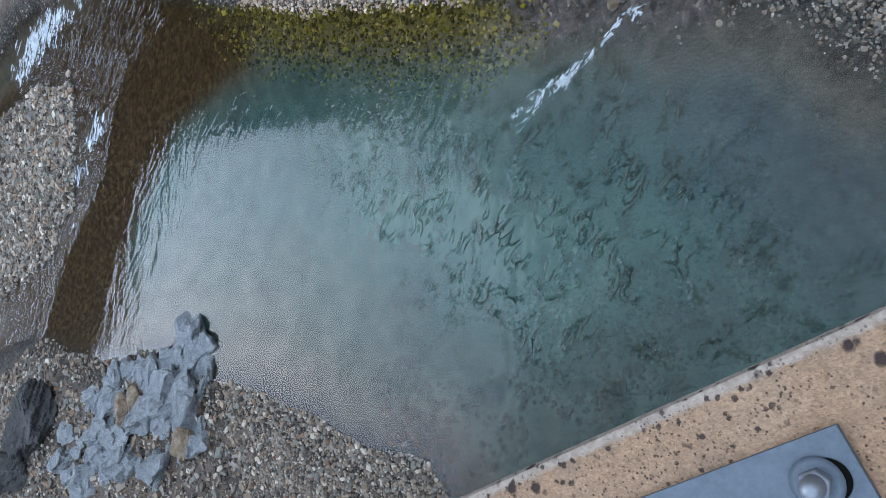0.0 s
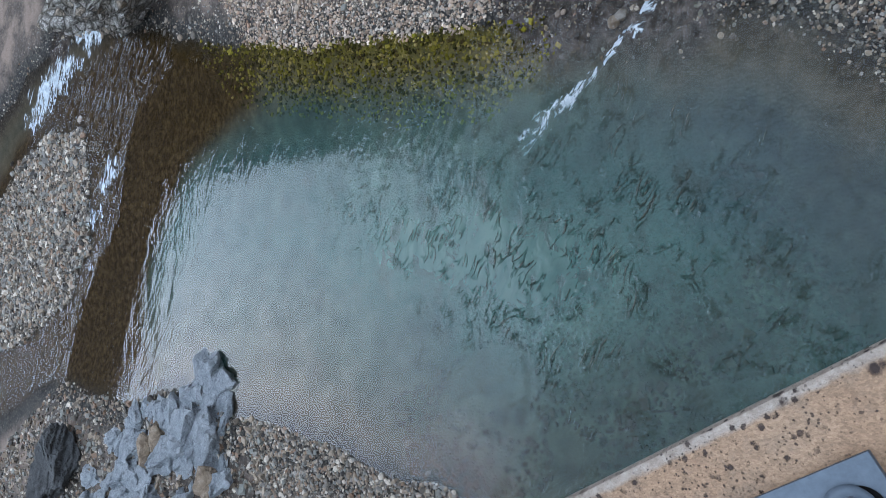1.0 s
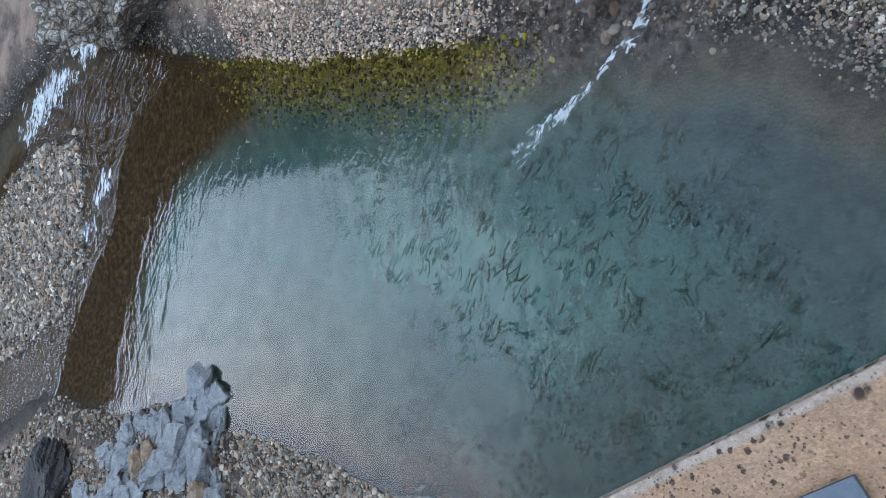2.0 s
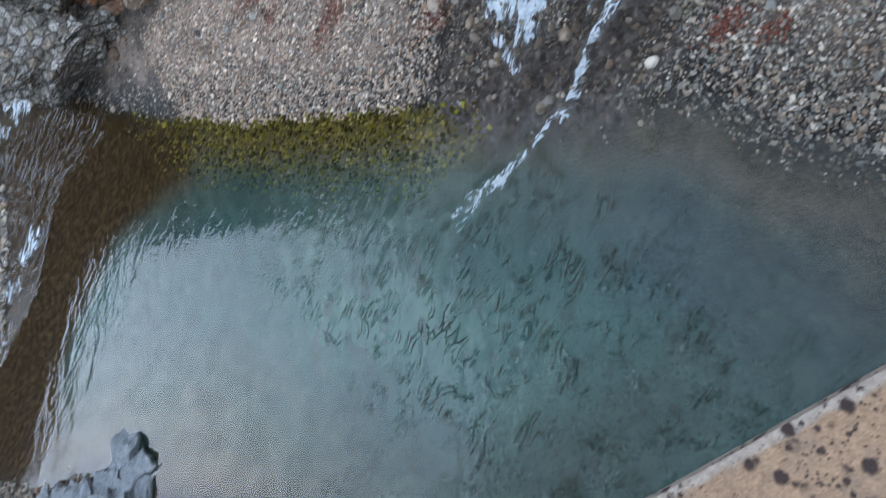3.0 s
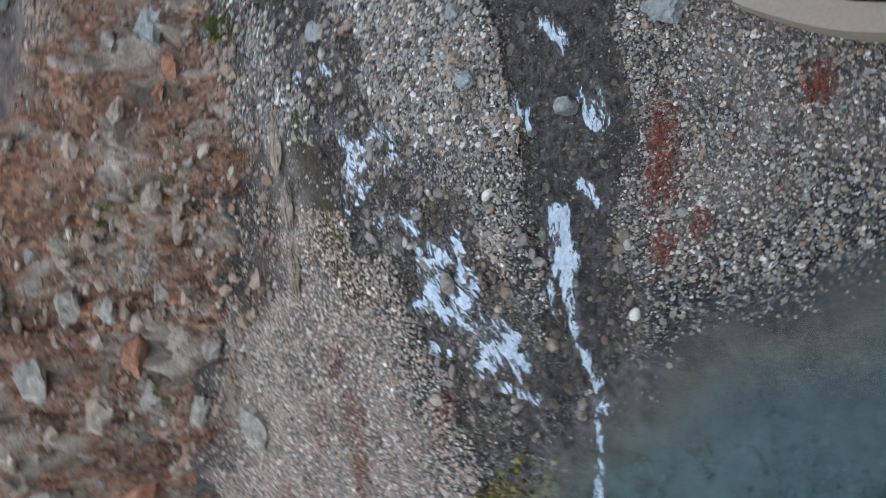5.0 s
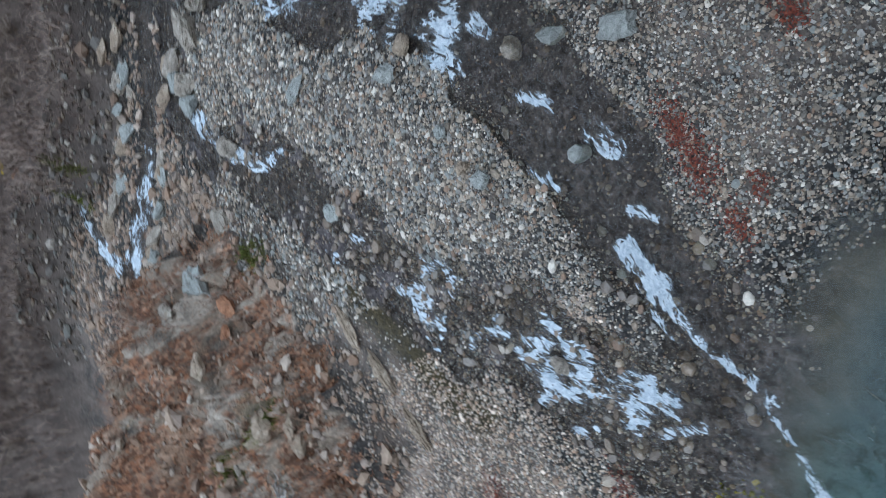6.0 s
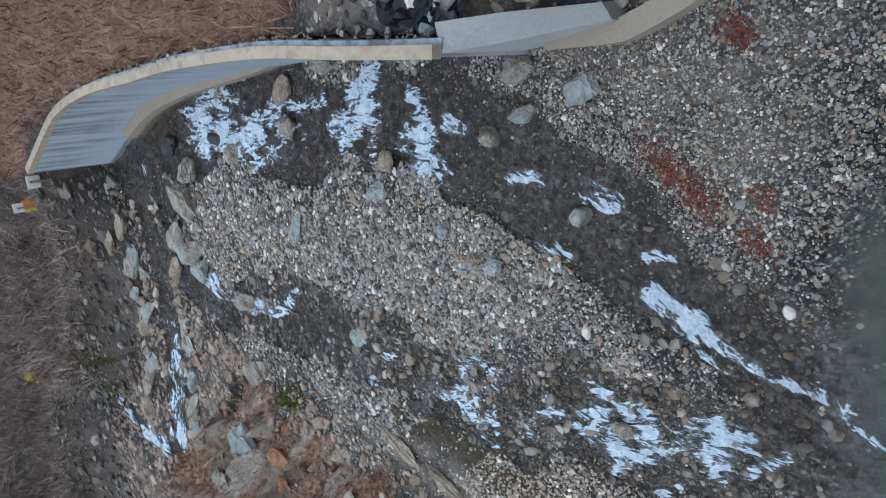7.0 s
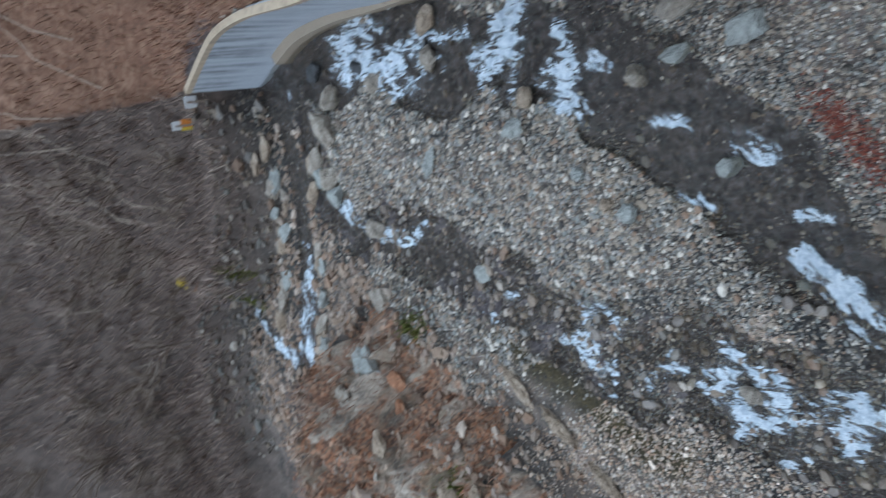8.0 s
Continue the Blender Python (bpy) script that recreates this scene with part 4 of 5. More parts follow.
for x0, x1, y0, y1, n, size, mt in ((-19, -10.5, 8, 14, 24000, 0.04, M_PEBBLE), (-9.8, -5.4, 0.05, 3.2, 17000, 0.0215, M_PEBBLE), (-20, -9.4, 0.3, 7.0, 10000, 0.04, M_PEBBLE), (1.5, 9.0, 5.0, 12.5, 34000, 0.026, M_PEBBLE), (-6.5, 0.5, 5.4, 10.6, 28000, 0.0172, M_PINKISH), (0.2, 4.4, 0.3, 6.6, 25000, 0.0152, M_PEBBLE)):
    x, y, z = scatter(n, x0, x1, y0, y1, lambda x, y, i: (i[1] > -0.05) & (i[4] < 0.4) & (i[5] < 0.1) & (i[6] < 0.05))
    s = np.exp(rng.normal(math.log(size), 0.4, len(x)))
    stone_heap("bar_gravel", x, y, z, np.clip(s, 0.5 * size, 2.4 * size), CHIP if size < 0.02 or x1 < -9 else ICO1, mt, "pale mixed gravel heaped on the low bar", rough=0.3)
x, y, z = scatter(5200, -2.0, 9.0, 3.6, 12.5, lambda x, y, i: (i[3] < 0.1) & (i[2] > -0.3) & (rng.random(len(x)) < np.where(i[7]["main"] < 0.1, np.where(x < 1.6, 0.45, 0.12), 0.9)))
s = np.exp(rng.normal(math.log(0.042), 0.42, len(x)))
stone_heap("brook_cobbles", x, y, z, np.clip(s, 0.025, 0.12), ICO1, M_WET, "brown and grey cobbles breaking the shallow brook", sink=0.1, rough=0.14)
x, y, z = scatter(26000, -8.5, -1.5, 4.4, 10.2, lambda x, y, i: (i[7]["algae"] > 0.1 + 0.6 * rng.random(len(x))) & (i[2] < 0.05))
s = np.exp(rng.normal(math.log(0.02), 0.4, len(x)))
stone_heap("weedy_gravel", x, y, z, np.clip(s, 0.012, 0.05), CHIP, M_WEEDY, "gravel under shallow water coated in yellow-green algae", rough=0.3)
x, y, z = scatter(5000, -6.8, -1.2, 0.1, 2.2, lambda x, y, i: (i[2] < -0.1) & (fbm(x, y, 0.8, 3) > -0.08))
s = np.exp(rng.normal(math.log(0.022), 0.45, len(x)))
stone_heap("bed_stones", x, y, z, np.clip(s, 0.015, 0.1), CHIP, M_SILTY, "silt-covered brown stones on the pool bed", rough=0.25)
x, y, z = scatter(1000, -16, 10.5, 0.05, 15, lambda x, y, i: (i[1] > -0.5) & (i[4] < 0.6) & (i[6] < 0.05) & (i[5] < 0.6) & (fbm(x, y, 0.5, 3) > -0.12) & (i[7]["algae"] < 0.2))
s = np.exp(rng.normal(math.log(0.038), 0.42, len(x)))
stone_heap("cobbles", x, y, z, np.clip(s, 0.025, 0.075), ICO2, M_PEBBLE, "rounded grey and tan river cobbles", rough=0.13)
x, y, z = scatter(26000, -9, 9, 9, 20, lambda x, y, i: (i[4] > 0.0) & (fbm(x, y, 0.8, 3) > -0.10) & near(x, y))
s = np.exp(rng.normal(math.log(0.045), 0.55, len(x)))
mixed_heap("scree", x, y, z, np.clip(s, 0.02, 0.2), M_SCREE, "angular scree strewn over the leaf-littered mound")
x, y, z = scatter(9000, 4, 11, 12, 22, lambda x, y, i: (i[5] > 0.0) & (i[5] < 0.95) & (i[6] < 0.0))
s = np.exp(rng.normal(math.log(0.05), 0.5, len(x)))
mixed_heap("bank_rubble", x, y, z, np.clip(s, 0.03, 0.24), M_MOSSY, "dark mossy rubble on the far river bank")
x, y, z = scatter(2500, 3, 9, 0.5, 8, lambda x, y, i: (i[6] > 0.05) & (i[6] < 2.0) & (np.hypot(x - 3, y - 2.4) < 3.6))
s = np.exp(rng.normal(math.log(0.055), 0.45, len(x)))
mixed_heap("fill_stones", x, y, z, np.clip(s, 0.03, 0.25), M_PEBBLE, "grey stones in the fill behind the wall")


x, y, z = scatter(13000, -4, 10, 12.5, 21, lambda x, y, i: (i[1] > -0.04) & (i[4] < 0.4) & (i[5] < 0.2) & (i[6] < 0))
s = np.exp(rng.normal(math.log(0.045), 0.5, len(x)))
mixed_heap("channel_stones", x, y, z, np.clip(s, 0.02, 0.2), M_SCREE, "tan and grey stones beside the narrow channel", edge=0.11)


def rock(name, x, y, sx, sy, sz, material, label, turn=0.0, seed=0, sharp=0.35, sink=0.3, category="rock", group="", lift=0.0, shape=None, lumps=0):
    """One rock: a sphere cut by random planes and roughened."""
    v, f = shape or ICO5
    r = np.random.default_rng(seed + 11)
    p = v.copy()
    for _ in range(int(9 + 16 * sharp)):
        n = r.normal(size=3)
        n /= np.linalg.norm(n)
        d = r.uniform(0.5, 0.88)
        over = np.clip(p @ n - d, 0, None)
        p -= over[:, None] * n * 0.98
    bumps = sum(a * (vnoise(v[:, 0] * k + seed + 50, v[:, 1] * k + v[:, 2] * k * 1.3 + 90) - 0.5) for k, a in ((2.2, 0.30), (5, 0.20), (11, 0.14), (24, 0.08)))
    p *= (1 + (0.25 if lumps else sharp) * bumps)[:, None]
    if lumps:
        for count, wide, tall in ((lumps, 0.035, 0.2), (6 * lumps, 0.006, 0.16)):
            knobs = r.normal(size=(count, 3))
            knobs /= np.linalg.norm(knobs, axis=1)[:, None]
            p *= (1 + tall * np.sqrt(np.clip(((v @ knobs.T).max(1) - 1 + wide) / wide, 0, 1)))[:, None]
    p *= (sx, sy, sz)
    me = mesh_from(name, p, f, material, sharp < 0.25)
    ob = new(name, me)
    z0 = float(land(np.array([x]), np.array([y]))[0][0])
    ob.matrix_world = pose(x, y, z0 + sz * (1 - 2 * sink) + lift, r.uniform(-8, 8), r.uniform(-8, 8), turn)
    return tagged(ob, label, category, group)


# ---- large rocks ----
rock("boulder", -8.0, 11.9, 1.85, 1.4, 1.15, M_LUMPY_ROCK, "large pale grey conglomerate boulder at the water's edge", -40, 1, 0.9, 0.27, "boulder", lumps=34)
rock("boulder", -7.0, 12.6, 1.0, 0.8, 0.7, M_LUMPY_ROCK, "grey rock behind the large boulder", 10, 2, 0.9, 0.25, "boulder", lumps=30)
SPUR = [(-10.0, 4.7), (-10.5, 4.8), (-11.2, 4.35), (-12.4, 4.9), (-14.4, 4.75), (-15.9, 4.3), (-15.2, 3.5), (-13, 2.7), (-11.3, 2.2), (-10.5, 2.8), (-10.0, 3.5)]
spur_rng = np.random.default_rng(5)
k = 0
while k < 150:
    x, y = spur_rng.uniform(-16, -9.9), spur_rng.uniform(2.2, 4.9)
    if not inside(np.array([x]), np.array([y]), SPUR)[0]:
        continue
    big = spur_rng.uniform(0.14, 0.3) if k % 3 else spur_rng.uniform(0.35, 0.7)
    rock("rock_outcrop", x, y, big, big * spur_rng.uniform(0.4, 0.75), big * spur_rng.uniform(0.3, 0.5), M_BLUE_ROCK, "blue-grey fractured rock of the spur beside the pool",
         20 + spur_rng.uniform(-35, 35), 200 + k, 1.3, 0.36, "rock", "blue rock spur", shape=ICO3)
    k += 1
for k, (x, y) in enumerate([(-12.1, 4.15), (-12.6, 4.0), (-10.9, 2.75)]):
    rock("tan_rock", x, y, 0.40, 0.24, 0.24, M_TAN_ROCK, "tan rock set in the blue-grey spur", 60, 260 + k, 0.9, 0.3, shape=ICO3)
rock("spur_tip", -10.2, 4.2, 0.42, 0.75, 0.17, M_BLUE_ROCK, "pale blue-grey tip of the rock spur in the water", 12, 270, 0.6, 0.35)
for k, (x, y, sx, sy, sz, turn) in enumerate([(-16.2, 5.2, 1.5, 0.7, 0.5, 20), (-17.8, 4.7, 1.2, 0.7, 0.5, -10)]):
    rock("dark_rock", x, y, sx, sy, sz, M_DARK_ROCK, "dark grey wet rock beside the outcrop", turn, 40 + k, 0.7, 0.35)
MOUND_ROCKS = [(-6.3, 12.9, 1.1, 0.5, 0.5, -55, M_TAN_ROCK), (-5.6, 12.6, 1.0, 0.42, 0.45, -50, M_TAN_ROCK), (-6.9, 12.3, 0.8, 0.45, 0.4, -60, M_TAN_ROCK), (-5.0, 12.5, 0.8, 0.35, 0.4, -58, M_GREY_ROCK),
               (-6.2, 12.0, 0.85, 0.4, 0.35, -48, M_TAN_ROCK), (-5.9, 14.4, 1.2, 0.7, 0.5, -35, M_TAN_ROCK), (-7.4, 13.7, 0.9, 0.6, 0.5, 0, M_TAN_ROCK), (-4.7, 11.35, 0.75, 0.28, 0.25, -50, M_ORANGE_ROCK),
               (-5.3, 11.0, 0.6, 0.3, 0.22, -40, M_ORANGE_ROCK), (-5.75, 11.05, 0.7, 0.55, 0.55, 0, M_TAN_ROCK), (-6.4, 11.6, 0.75, 0.6, 0.5, 30, M_LUMPY_ROCK), (-3.05, 9.8, 0.6, 0.3, 0.2, 50, M_GREY_ROCK),
               (-5.0, 10.45, 0.35, 0.3, 0.25, 0, M_GREY_ROCK), (-3.4, 12.4, 0.55, 0.4, 0.3, 15, M_TAN_ROCK), (-3.0, 13.3, 0.6, 0.4, 0.32, 40, M_GREY_ROCK), (-2.4, 11.9, 0.4, 0.3, 0.25, 10, M_ORANGE_ROCK),
               (-1.7, 12.9, 0.45, 0.38, 0.25, 0, M_GREY_ROCK), (-1.1, 11.4, 0.3, 0.25, 0.2, 0, M_GREY_ROCK), (-2.2, 14.4, 0.8, 0.5, 0.4, 70, M_TAN_ROCK), (-4.0, 15.2, 0.9, 0.6, 0.45, 60, M_TAN_ROCK),
               (-3.8, 11.7, 0.5, 0.3, 0.28, -30, M_TAN_ROCK), (-2.0, 10.9, 0.35, 0.28, 0.22, 20, M_GREY_ROCK), (0.4, 11.6, 0.35, 0.3, 0.2, 0, M_TAN_ROCK), (3.3, 12.6, 0.5, 0.4, 0.25, 0, M_PALE_ROCK),
               (4.4, 12.4, 0.45, 0.3, 0.2, 40, M_GREY_ROCK), (2.6, 12.0, 0.3, 0.25, 0.2, 0, M_ORANGE_ROCK), (1.5, 13.4, 0.4, 0.35, 0.25, 0, M_TAN_ROCK)]
ROCK_TINT = {M_TAN_ROCK: "tan", M_ORANGE_ROCK: "orange", M_GREY_ROCK: "pale grey", M_BLUE_ROCK: "blue-grey", M_PALE_ROCK: "pale", M_LUMPY_ROCK: "lumpy pale grey"}
for k, (x, y, sx, sy, sz, turn, mt) in enumerate(MOUND_ROCKS):
    rock("slope_rock", x, y, sx, sy, sz, mt, "weathered %s rock bedded in the littered slope" % ROCK_TINT[mt], turn, 60 + k, 0.9, 0.34, "rock", "rocks of the mound", shape=ICO3 if sx < 0.7 else None)
more = np.random.default_rng(21)
k = 0
while k < 64:
    x, y = more.uniform(-8.5, 4.5), more.uniform(9.8, 17.5)
    if land(np.array([x]), np.array([y]))[4][0] < 0.35:
        continue
    big = more.uniform(0.14, 0.42)
    mt = [M_TAN_ROCK, M_GREY_ROCK, M_TAN_ROCK, M_ORANGE_ROCK, M_LUMPY_ROCK][k % 5]
    rock("slope_rock", x, y, big, big * more.uniform(0.5, 0.9), big * more.uniform(0.3, 0.5), mt, "weathered %s rock bedded in the littered slope" % ROCK_TINT[mt], more.uniform(-80, 0), 500 + k, 0.95, 0.38, "rock", "rocks of the mound", shape=ICO3)
    k += 1
# slabs that line the narrow back channel
slab_rng = np.random.default_rng(9)
for k in range(30):
    t = slab_rng.uniform(0, 1)
    x, y = np.interp(t, [0, 0.5, 1], [9.2, 7.3, 5.5]), np.interp(t, [0, 0.5, 1], [12.9, 14.25, 16.8])
    off = slab_rng.choice([-1, 1]) * slab_rng.uniform(0.75, 1.2)
    big = slab_rng.uniform(0.2, 0.48)
    rock("bank_slab", x + off * 0.75, y + off * 0.6, big, big * 0.55, big * 0.4, [M_GREY_ROCK, M_PALE_ROCK, M_TAN_ROCK][k % 3], "grey rock slab beside the narrow channel", 120 + slab_rng.uniform(-25, 25), 300 + k, 0.8, 0.32, "rock", "slabs along the narrow channel", shape=ICO3)
for k, (x, y, sx, sy, sz, turn) in enumerate([(1.5, 10.0, 0.55, 0.14, 0.14, 20), (0.5, 9.55, 0.6, 0.14, 0.13, 25), (-0.45, 9.2, 0.5, 0.13, 0.12, 22)]):
    rock("rock_ledge", x, y, sx, sy, sz, M_TAN_ROCK, "pale tan narrow stone ledge along the brook", turn, 80 + k, 1.2, 0.3, shape=ICO4)
STONES = [(2.95, 3.62, 0.22, 0.30, 0.16, M_PALE_ROCK), (3.7, 4.02, 0.28, 0.2, 0.18, M_GREY_ROCK), (3.42, 4.5, 0.2, 0.14, 0.16, M_PALE_ROCK), (2.02, 4.82, 0.22, 0.14, 0.15, M_PALE_ROCK),
          (2.32, 6.12, 0.17, 0.2, 0.15, M_PALE_ROCK), (3.62, 5.1, 0.18, 0.14, 0.13, M_GREY_ROCK), (-0.3, 6.3, 0.17, 0.13, 0.12, M_GREY_ROCK), (2.6, 6.35, 0.14, 0.12, 0.1, M_TAN_ROCK),
          (8.35, 10.9, 0.35, 0.28, 0.25, M_GREY_ROCK), (7.9, 11.3, 0.45, 0.3, 0.25, M_GREY_ROCK), (7.25, 12.2, 0.3, 0.5, 0.25, M_GREY_ROCK), (6.9, 12.3, 0.25, 0.3, 0.2, M_PALE_ROCK),
          (5.6, 11.6, 0.3, 0.25, 0.2, M_GREY_ROCK), (5.3, 8.95, 0.35, 0.12, 0.12, M_PALE_ROCK), (6.4, 6.3, 0.25, 0.2, 0.2, M_GREY_ROCK), (7.0, 7.5, 0.2, 0.3, 0.2, M_TAN_ROCK),
          (6.6, 7.9, 0.25, 0.3, 0.2, M_GREY_ROCK), (4.6, 6.6, 0.18, 0.2, 0.16, M_TAN_ROCK), (3.2, 6.5, 0.12, 0.12, 0.1, M_PALE_ROCK), (4.4, 7.0, 0.2, 0.25, 0.15, M_PALE_ROCK),
          (3.3, 9.5, 0.2, 0.16, 0.12, M_PALE_ROCK), (7.4, 9.4, 0.25, 0.2, 0.2, M_GREY_ROCK), (9.1, 10.9, 0.3, 0.25, 0.22, M_DARK_ROCK), (8.0, 9.6, 0.2, 0.2, 0.2, M_DARK_ROCK)]
KIND = {M_PALE_ROCK: "pale", M_GREY_ROCK: "grey", M_TAN_ROCK: "tan", M_BLUE_ROCK: "blue-grey", M_DARK_ROCK: "dark wet"}
for k, (x, y, sx, sy, sz, mt) in enumerate(STONES):
    rock("river_stone", x, y, sx, sy, sz, mt, KIND[mt] + " rounded stone lying in the river bed", 37 * k, 100 + k, 0.7, 0.16, "stone", "large stones of the river bed", shape=ICO4)


# ---- retaining wall ----
def dense(pts, step=0.3):
    """Smooth curve through plan points (Catmull-Rom)."""
    out = []
    for k in range(len(pts) - 1):
        p = [np.array(pts[min(max(k + j, 0), len(pts) - 1)], float) for j in (-1, 0, 1, 2)]
        n = max(2, int(np.linalg.norm(p[2] - p[1]) / step))
        for t in np.arange(n) / n:
            out.append(0.5 * (2 * p[1] + (p[2] - p[0]) * t + (2 * p[0] - 5 * p[1] + 4 * p[2] - p[3]) * t**2 + (3 * p[1] - p[0] - 3 * p[2] + p[3]) * t**3))
    return out + [np.array(pts[-1], float)]


def loft(rings):
    """A closed body through rings of equally many points."""
    bm = bmesh.new()
    rows = [[bm.verts.new(p) for p in r] for r in rings]
    m = len(rows[0])
    for r, q in zip(rows, rows[1:]):
        for k in range(m):
            bm.faces.new((r[k], r[(k + 1) % m], q[(k + 1) % m], q[k]))
    bm.faces.new(rows[0][::-1])
    bm.faces.new(rows[-1])
    bmesh.ops.recalc_face_normals(bm, faces=bm.faces[:])
    return bm


def along(stations, profile, shift=0.0):
    """Rings of (offset to the left, height over the station or, if a tuple, an absolute height)."""
    rings = []
    for k, p in enumerate(stations):
        a, b = Vector(stations[max(k - 1, 0)][:2]), Vector(stations[min(k + 1, len(stations) - 1)][:2])
        d = (b - a).normalized()
        rings.append([(p[0] - d.y * o, p[1] + d.x * o, h[0] if isinstance(h, tuple) else p[2] + h) for o, h in profile])
    return rings


rim = [tuple(p) for p in dense(RIM)]
wall = tagged(new("retaining_wall"), "curved grey concrete retaining wall with a tan cap", "wall", kind="structure")
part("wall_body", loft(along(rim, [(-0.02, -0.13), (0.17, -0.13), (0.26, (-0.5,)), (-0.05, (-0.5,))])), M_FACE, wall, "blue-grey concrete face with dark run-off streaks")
part("wall_cap", loft(along(rim, [(-0.04, -0.127), (0.11, -0.127), (0.11, 0.0), (-0.04, 0.0)])), M_CAP, wall, "tan concrete cap")
foot = [(x, y, float(base_level(x, y))) for x, y, _ in dense(RIM[1:6])]
foot_rings = []
for k, ring in enumerate(along(foot, [(-0.24, -0.4), (0.0, -0.4), (0.0, 0.26), (-0.24, 0.22)])):
    # the step narrows until it runs into the wall
    thin = 1 - 0.85 * (k / (len(foot) - 1)) ** 2
    foot_rings.append([(q[0] + (p[0] - q[0]) * thin, q[1] + (p[1] - q[1]) * thin, p[2]) for p, q in ((ring[0], ring[1]), (ring[1], ring[1]), (ring[2], ring[2]), (ring[3], ring[2]))])
part("footing", loft(foot_rings), M_FOOT, wall, "tan footing step")
wing = [((3.80, 3.79), (4.08, 3.62), 1.76), ((3.42, 3.28), (3.78, 3.24), 1.25), ((3.02, 2.70), (3.24, 2.66), 0.62)]
part("wing_wall", loft([[(*f, z), (*b, z), (b[0] + 0.05, b[1] - 0.04, -0.4), (f[0], f[1], -0.4)] for f, b, z in wing]), M_WING, wall, "light grey sloping end of the wall")
curb = [(*p, 0.5) for p in dense([(3.62, 3.46), (3.02, 2.84), (2.89, 2.65), (2.75, 2.33), (2.62, 1.98), (2.54, 1.6), (2.5, 1.0), (2.48, 0.0), (2.48, -3.0)], 0.15)]
part("low_kerb", loft(along(curb, [(-0.13, (-0.3,)), (0.12, (-0.3,)), (0.12, 0.0), (-0.13, 0.0)])), M_FOOT, wall, "low curved tan kerb wall")
for k in range(6):
    p, q = 4.2 + 0.2 * k, 3.86 + 0.19 * k
    bm = bmesh.new()
    bmesh.ops.create_cone(bm, cap_ends=True, segments=8, radius1=0.008, radius2=0.008, depth=0.14, matrix=Matrix.Translation((p, q, 1.93 + 0.042 * k)))
    part("rebar", bm, M_RUST, wall, "rusty starter bar")

# ---- bridge under the camera ----
bridge = tagged(new("bridge"), "concrete bridge deck with a lichen-spotted tan edge", "bridge", kind="structure")
part("deck", box(-16, -5.0, 5.35, 14, -0.05, 5.90), M_DECK, bridge)
part("edge_beam", box(-16, -0.45, 5.85, 14, 0.026, 6.05, 0.022), M_COPING, bridge, "tan concrete edge spotted with black lichen")
part("far_edge_beam", box(-16, -5.05, 5.85, 14, -4.6, 6.05, 0.014), M_COPING, bridge)
part("abutment", box(7.5, -5.0, -1.0, 9.5, -0.4, 5.35), M_DECK, bridge)
part("abutment", box(-16, -5.0, -1.0, -14, -0.4, 5.35), M_DECK, bridge)

plate = tagged(new("railing_base_plate"), "blue-grey galvanised steel base plate bolted to the bridge edge", "base plate")
plate.matrix_world = pose(-0.223, -0.072, 6.05)
part("plate", box(-0.40, -0.26, 0.0, 0.0, 0.0, 0.012, 0.002), M_STEEL, plate)


def lathe(rings, sides=24):
    """A turned shape from rings of (radius, height)."""
    bm = bmesh.new()
    loops = [[bm.verts.new((r * math.cos(6.2832 * k / sides), r * math.sin(6.2832 * k / sides), h)) for k in range(sides)] for r, h in rings]
    for a, b in zip(loops, loops[1:]):
        for k in range(sides):
            bm.faces.new((a[k], a[(k + 1) % sides], b[(k + 1) % sides], b[k]))
    bm.faces.new(loops[-1])
    for f in bm.faces:
        f.smooth = True
    return bm


# no hole is cut: a black crescent on the plate paints the slot's shade
bm = bmesh.new()
arc = [radians(-62 + 8 * k) for k in range(15)]
lower, upper = [], []
for k, a in enumerate(arc):
    gap = 0.0075 * math.sin(math.pi * k / 14)
    lower.append([bm.verts.new((r * math.cos(a), r * math.sin(a), 0.0126)) for r in (0.0302, 0.0308 + gap)])
    upper.append([bm.verts.new((r * math.cos(a), r * math.sin(a), 0.0134)) for r in (0.0302, 0.0308 + gap)])
for k in range(14):
    for a, b in ((lower, lower), (upper, upper)):
        bm.faces.new((a[k][0], a[k][1], b[k + 1][1], b[k + 1][0]))
    bm.faces.new((lower[k][1], lower[k + 1][1], upper[k + 1][1], upper[k][1]))
    bm.faces.new((lower[k][0], lower[k + 1][0], upper[k + 1][0], upper[k][0]))
slot = part("slot", bm, M_HOLE_SHADE, plate, "black crescent standing for the shade in the slotted hole")
slot.location = (-0.052, -0.052, 0)
washer = part("washer", lathe([(0.0305, 0.012), (0.031, 0.0155), (0.022, 0.0165)]), M_STEEL, plate, "flat steel washer")
washer.location = (-0.052, -0.052, 0)
nut = part("nut", lathe([(0.019, 0.016), (0.0195, 0.030), (0.0175, 0.034)], 6), M_BOLT, plate, "hexagonal zinc nut")
nut.location = (-0.052, -0.052, 0)
cap = part("cap", lathe([(0.0145, 0.034), (0.0145, 0.042), (0.0135, 0.050), (0.0105, 0.056), (0.006, 0.0595), (0.002, 0.0605)]), M_BOLT, plate, "domed bright bolt cap")
cap.location = (-0.052, -0.052, 0)


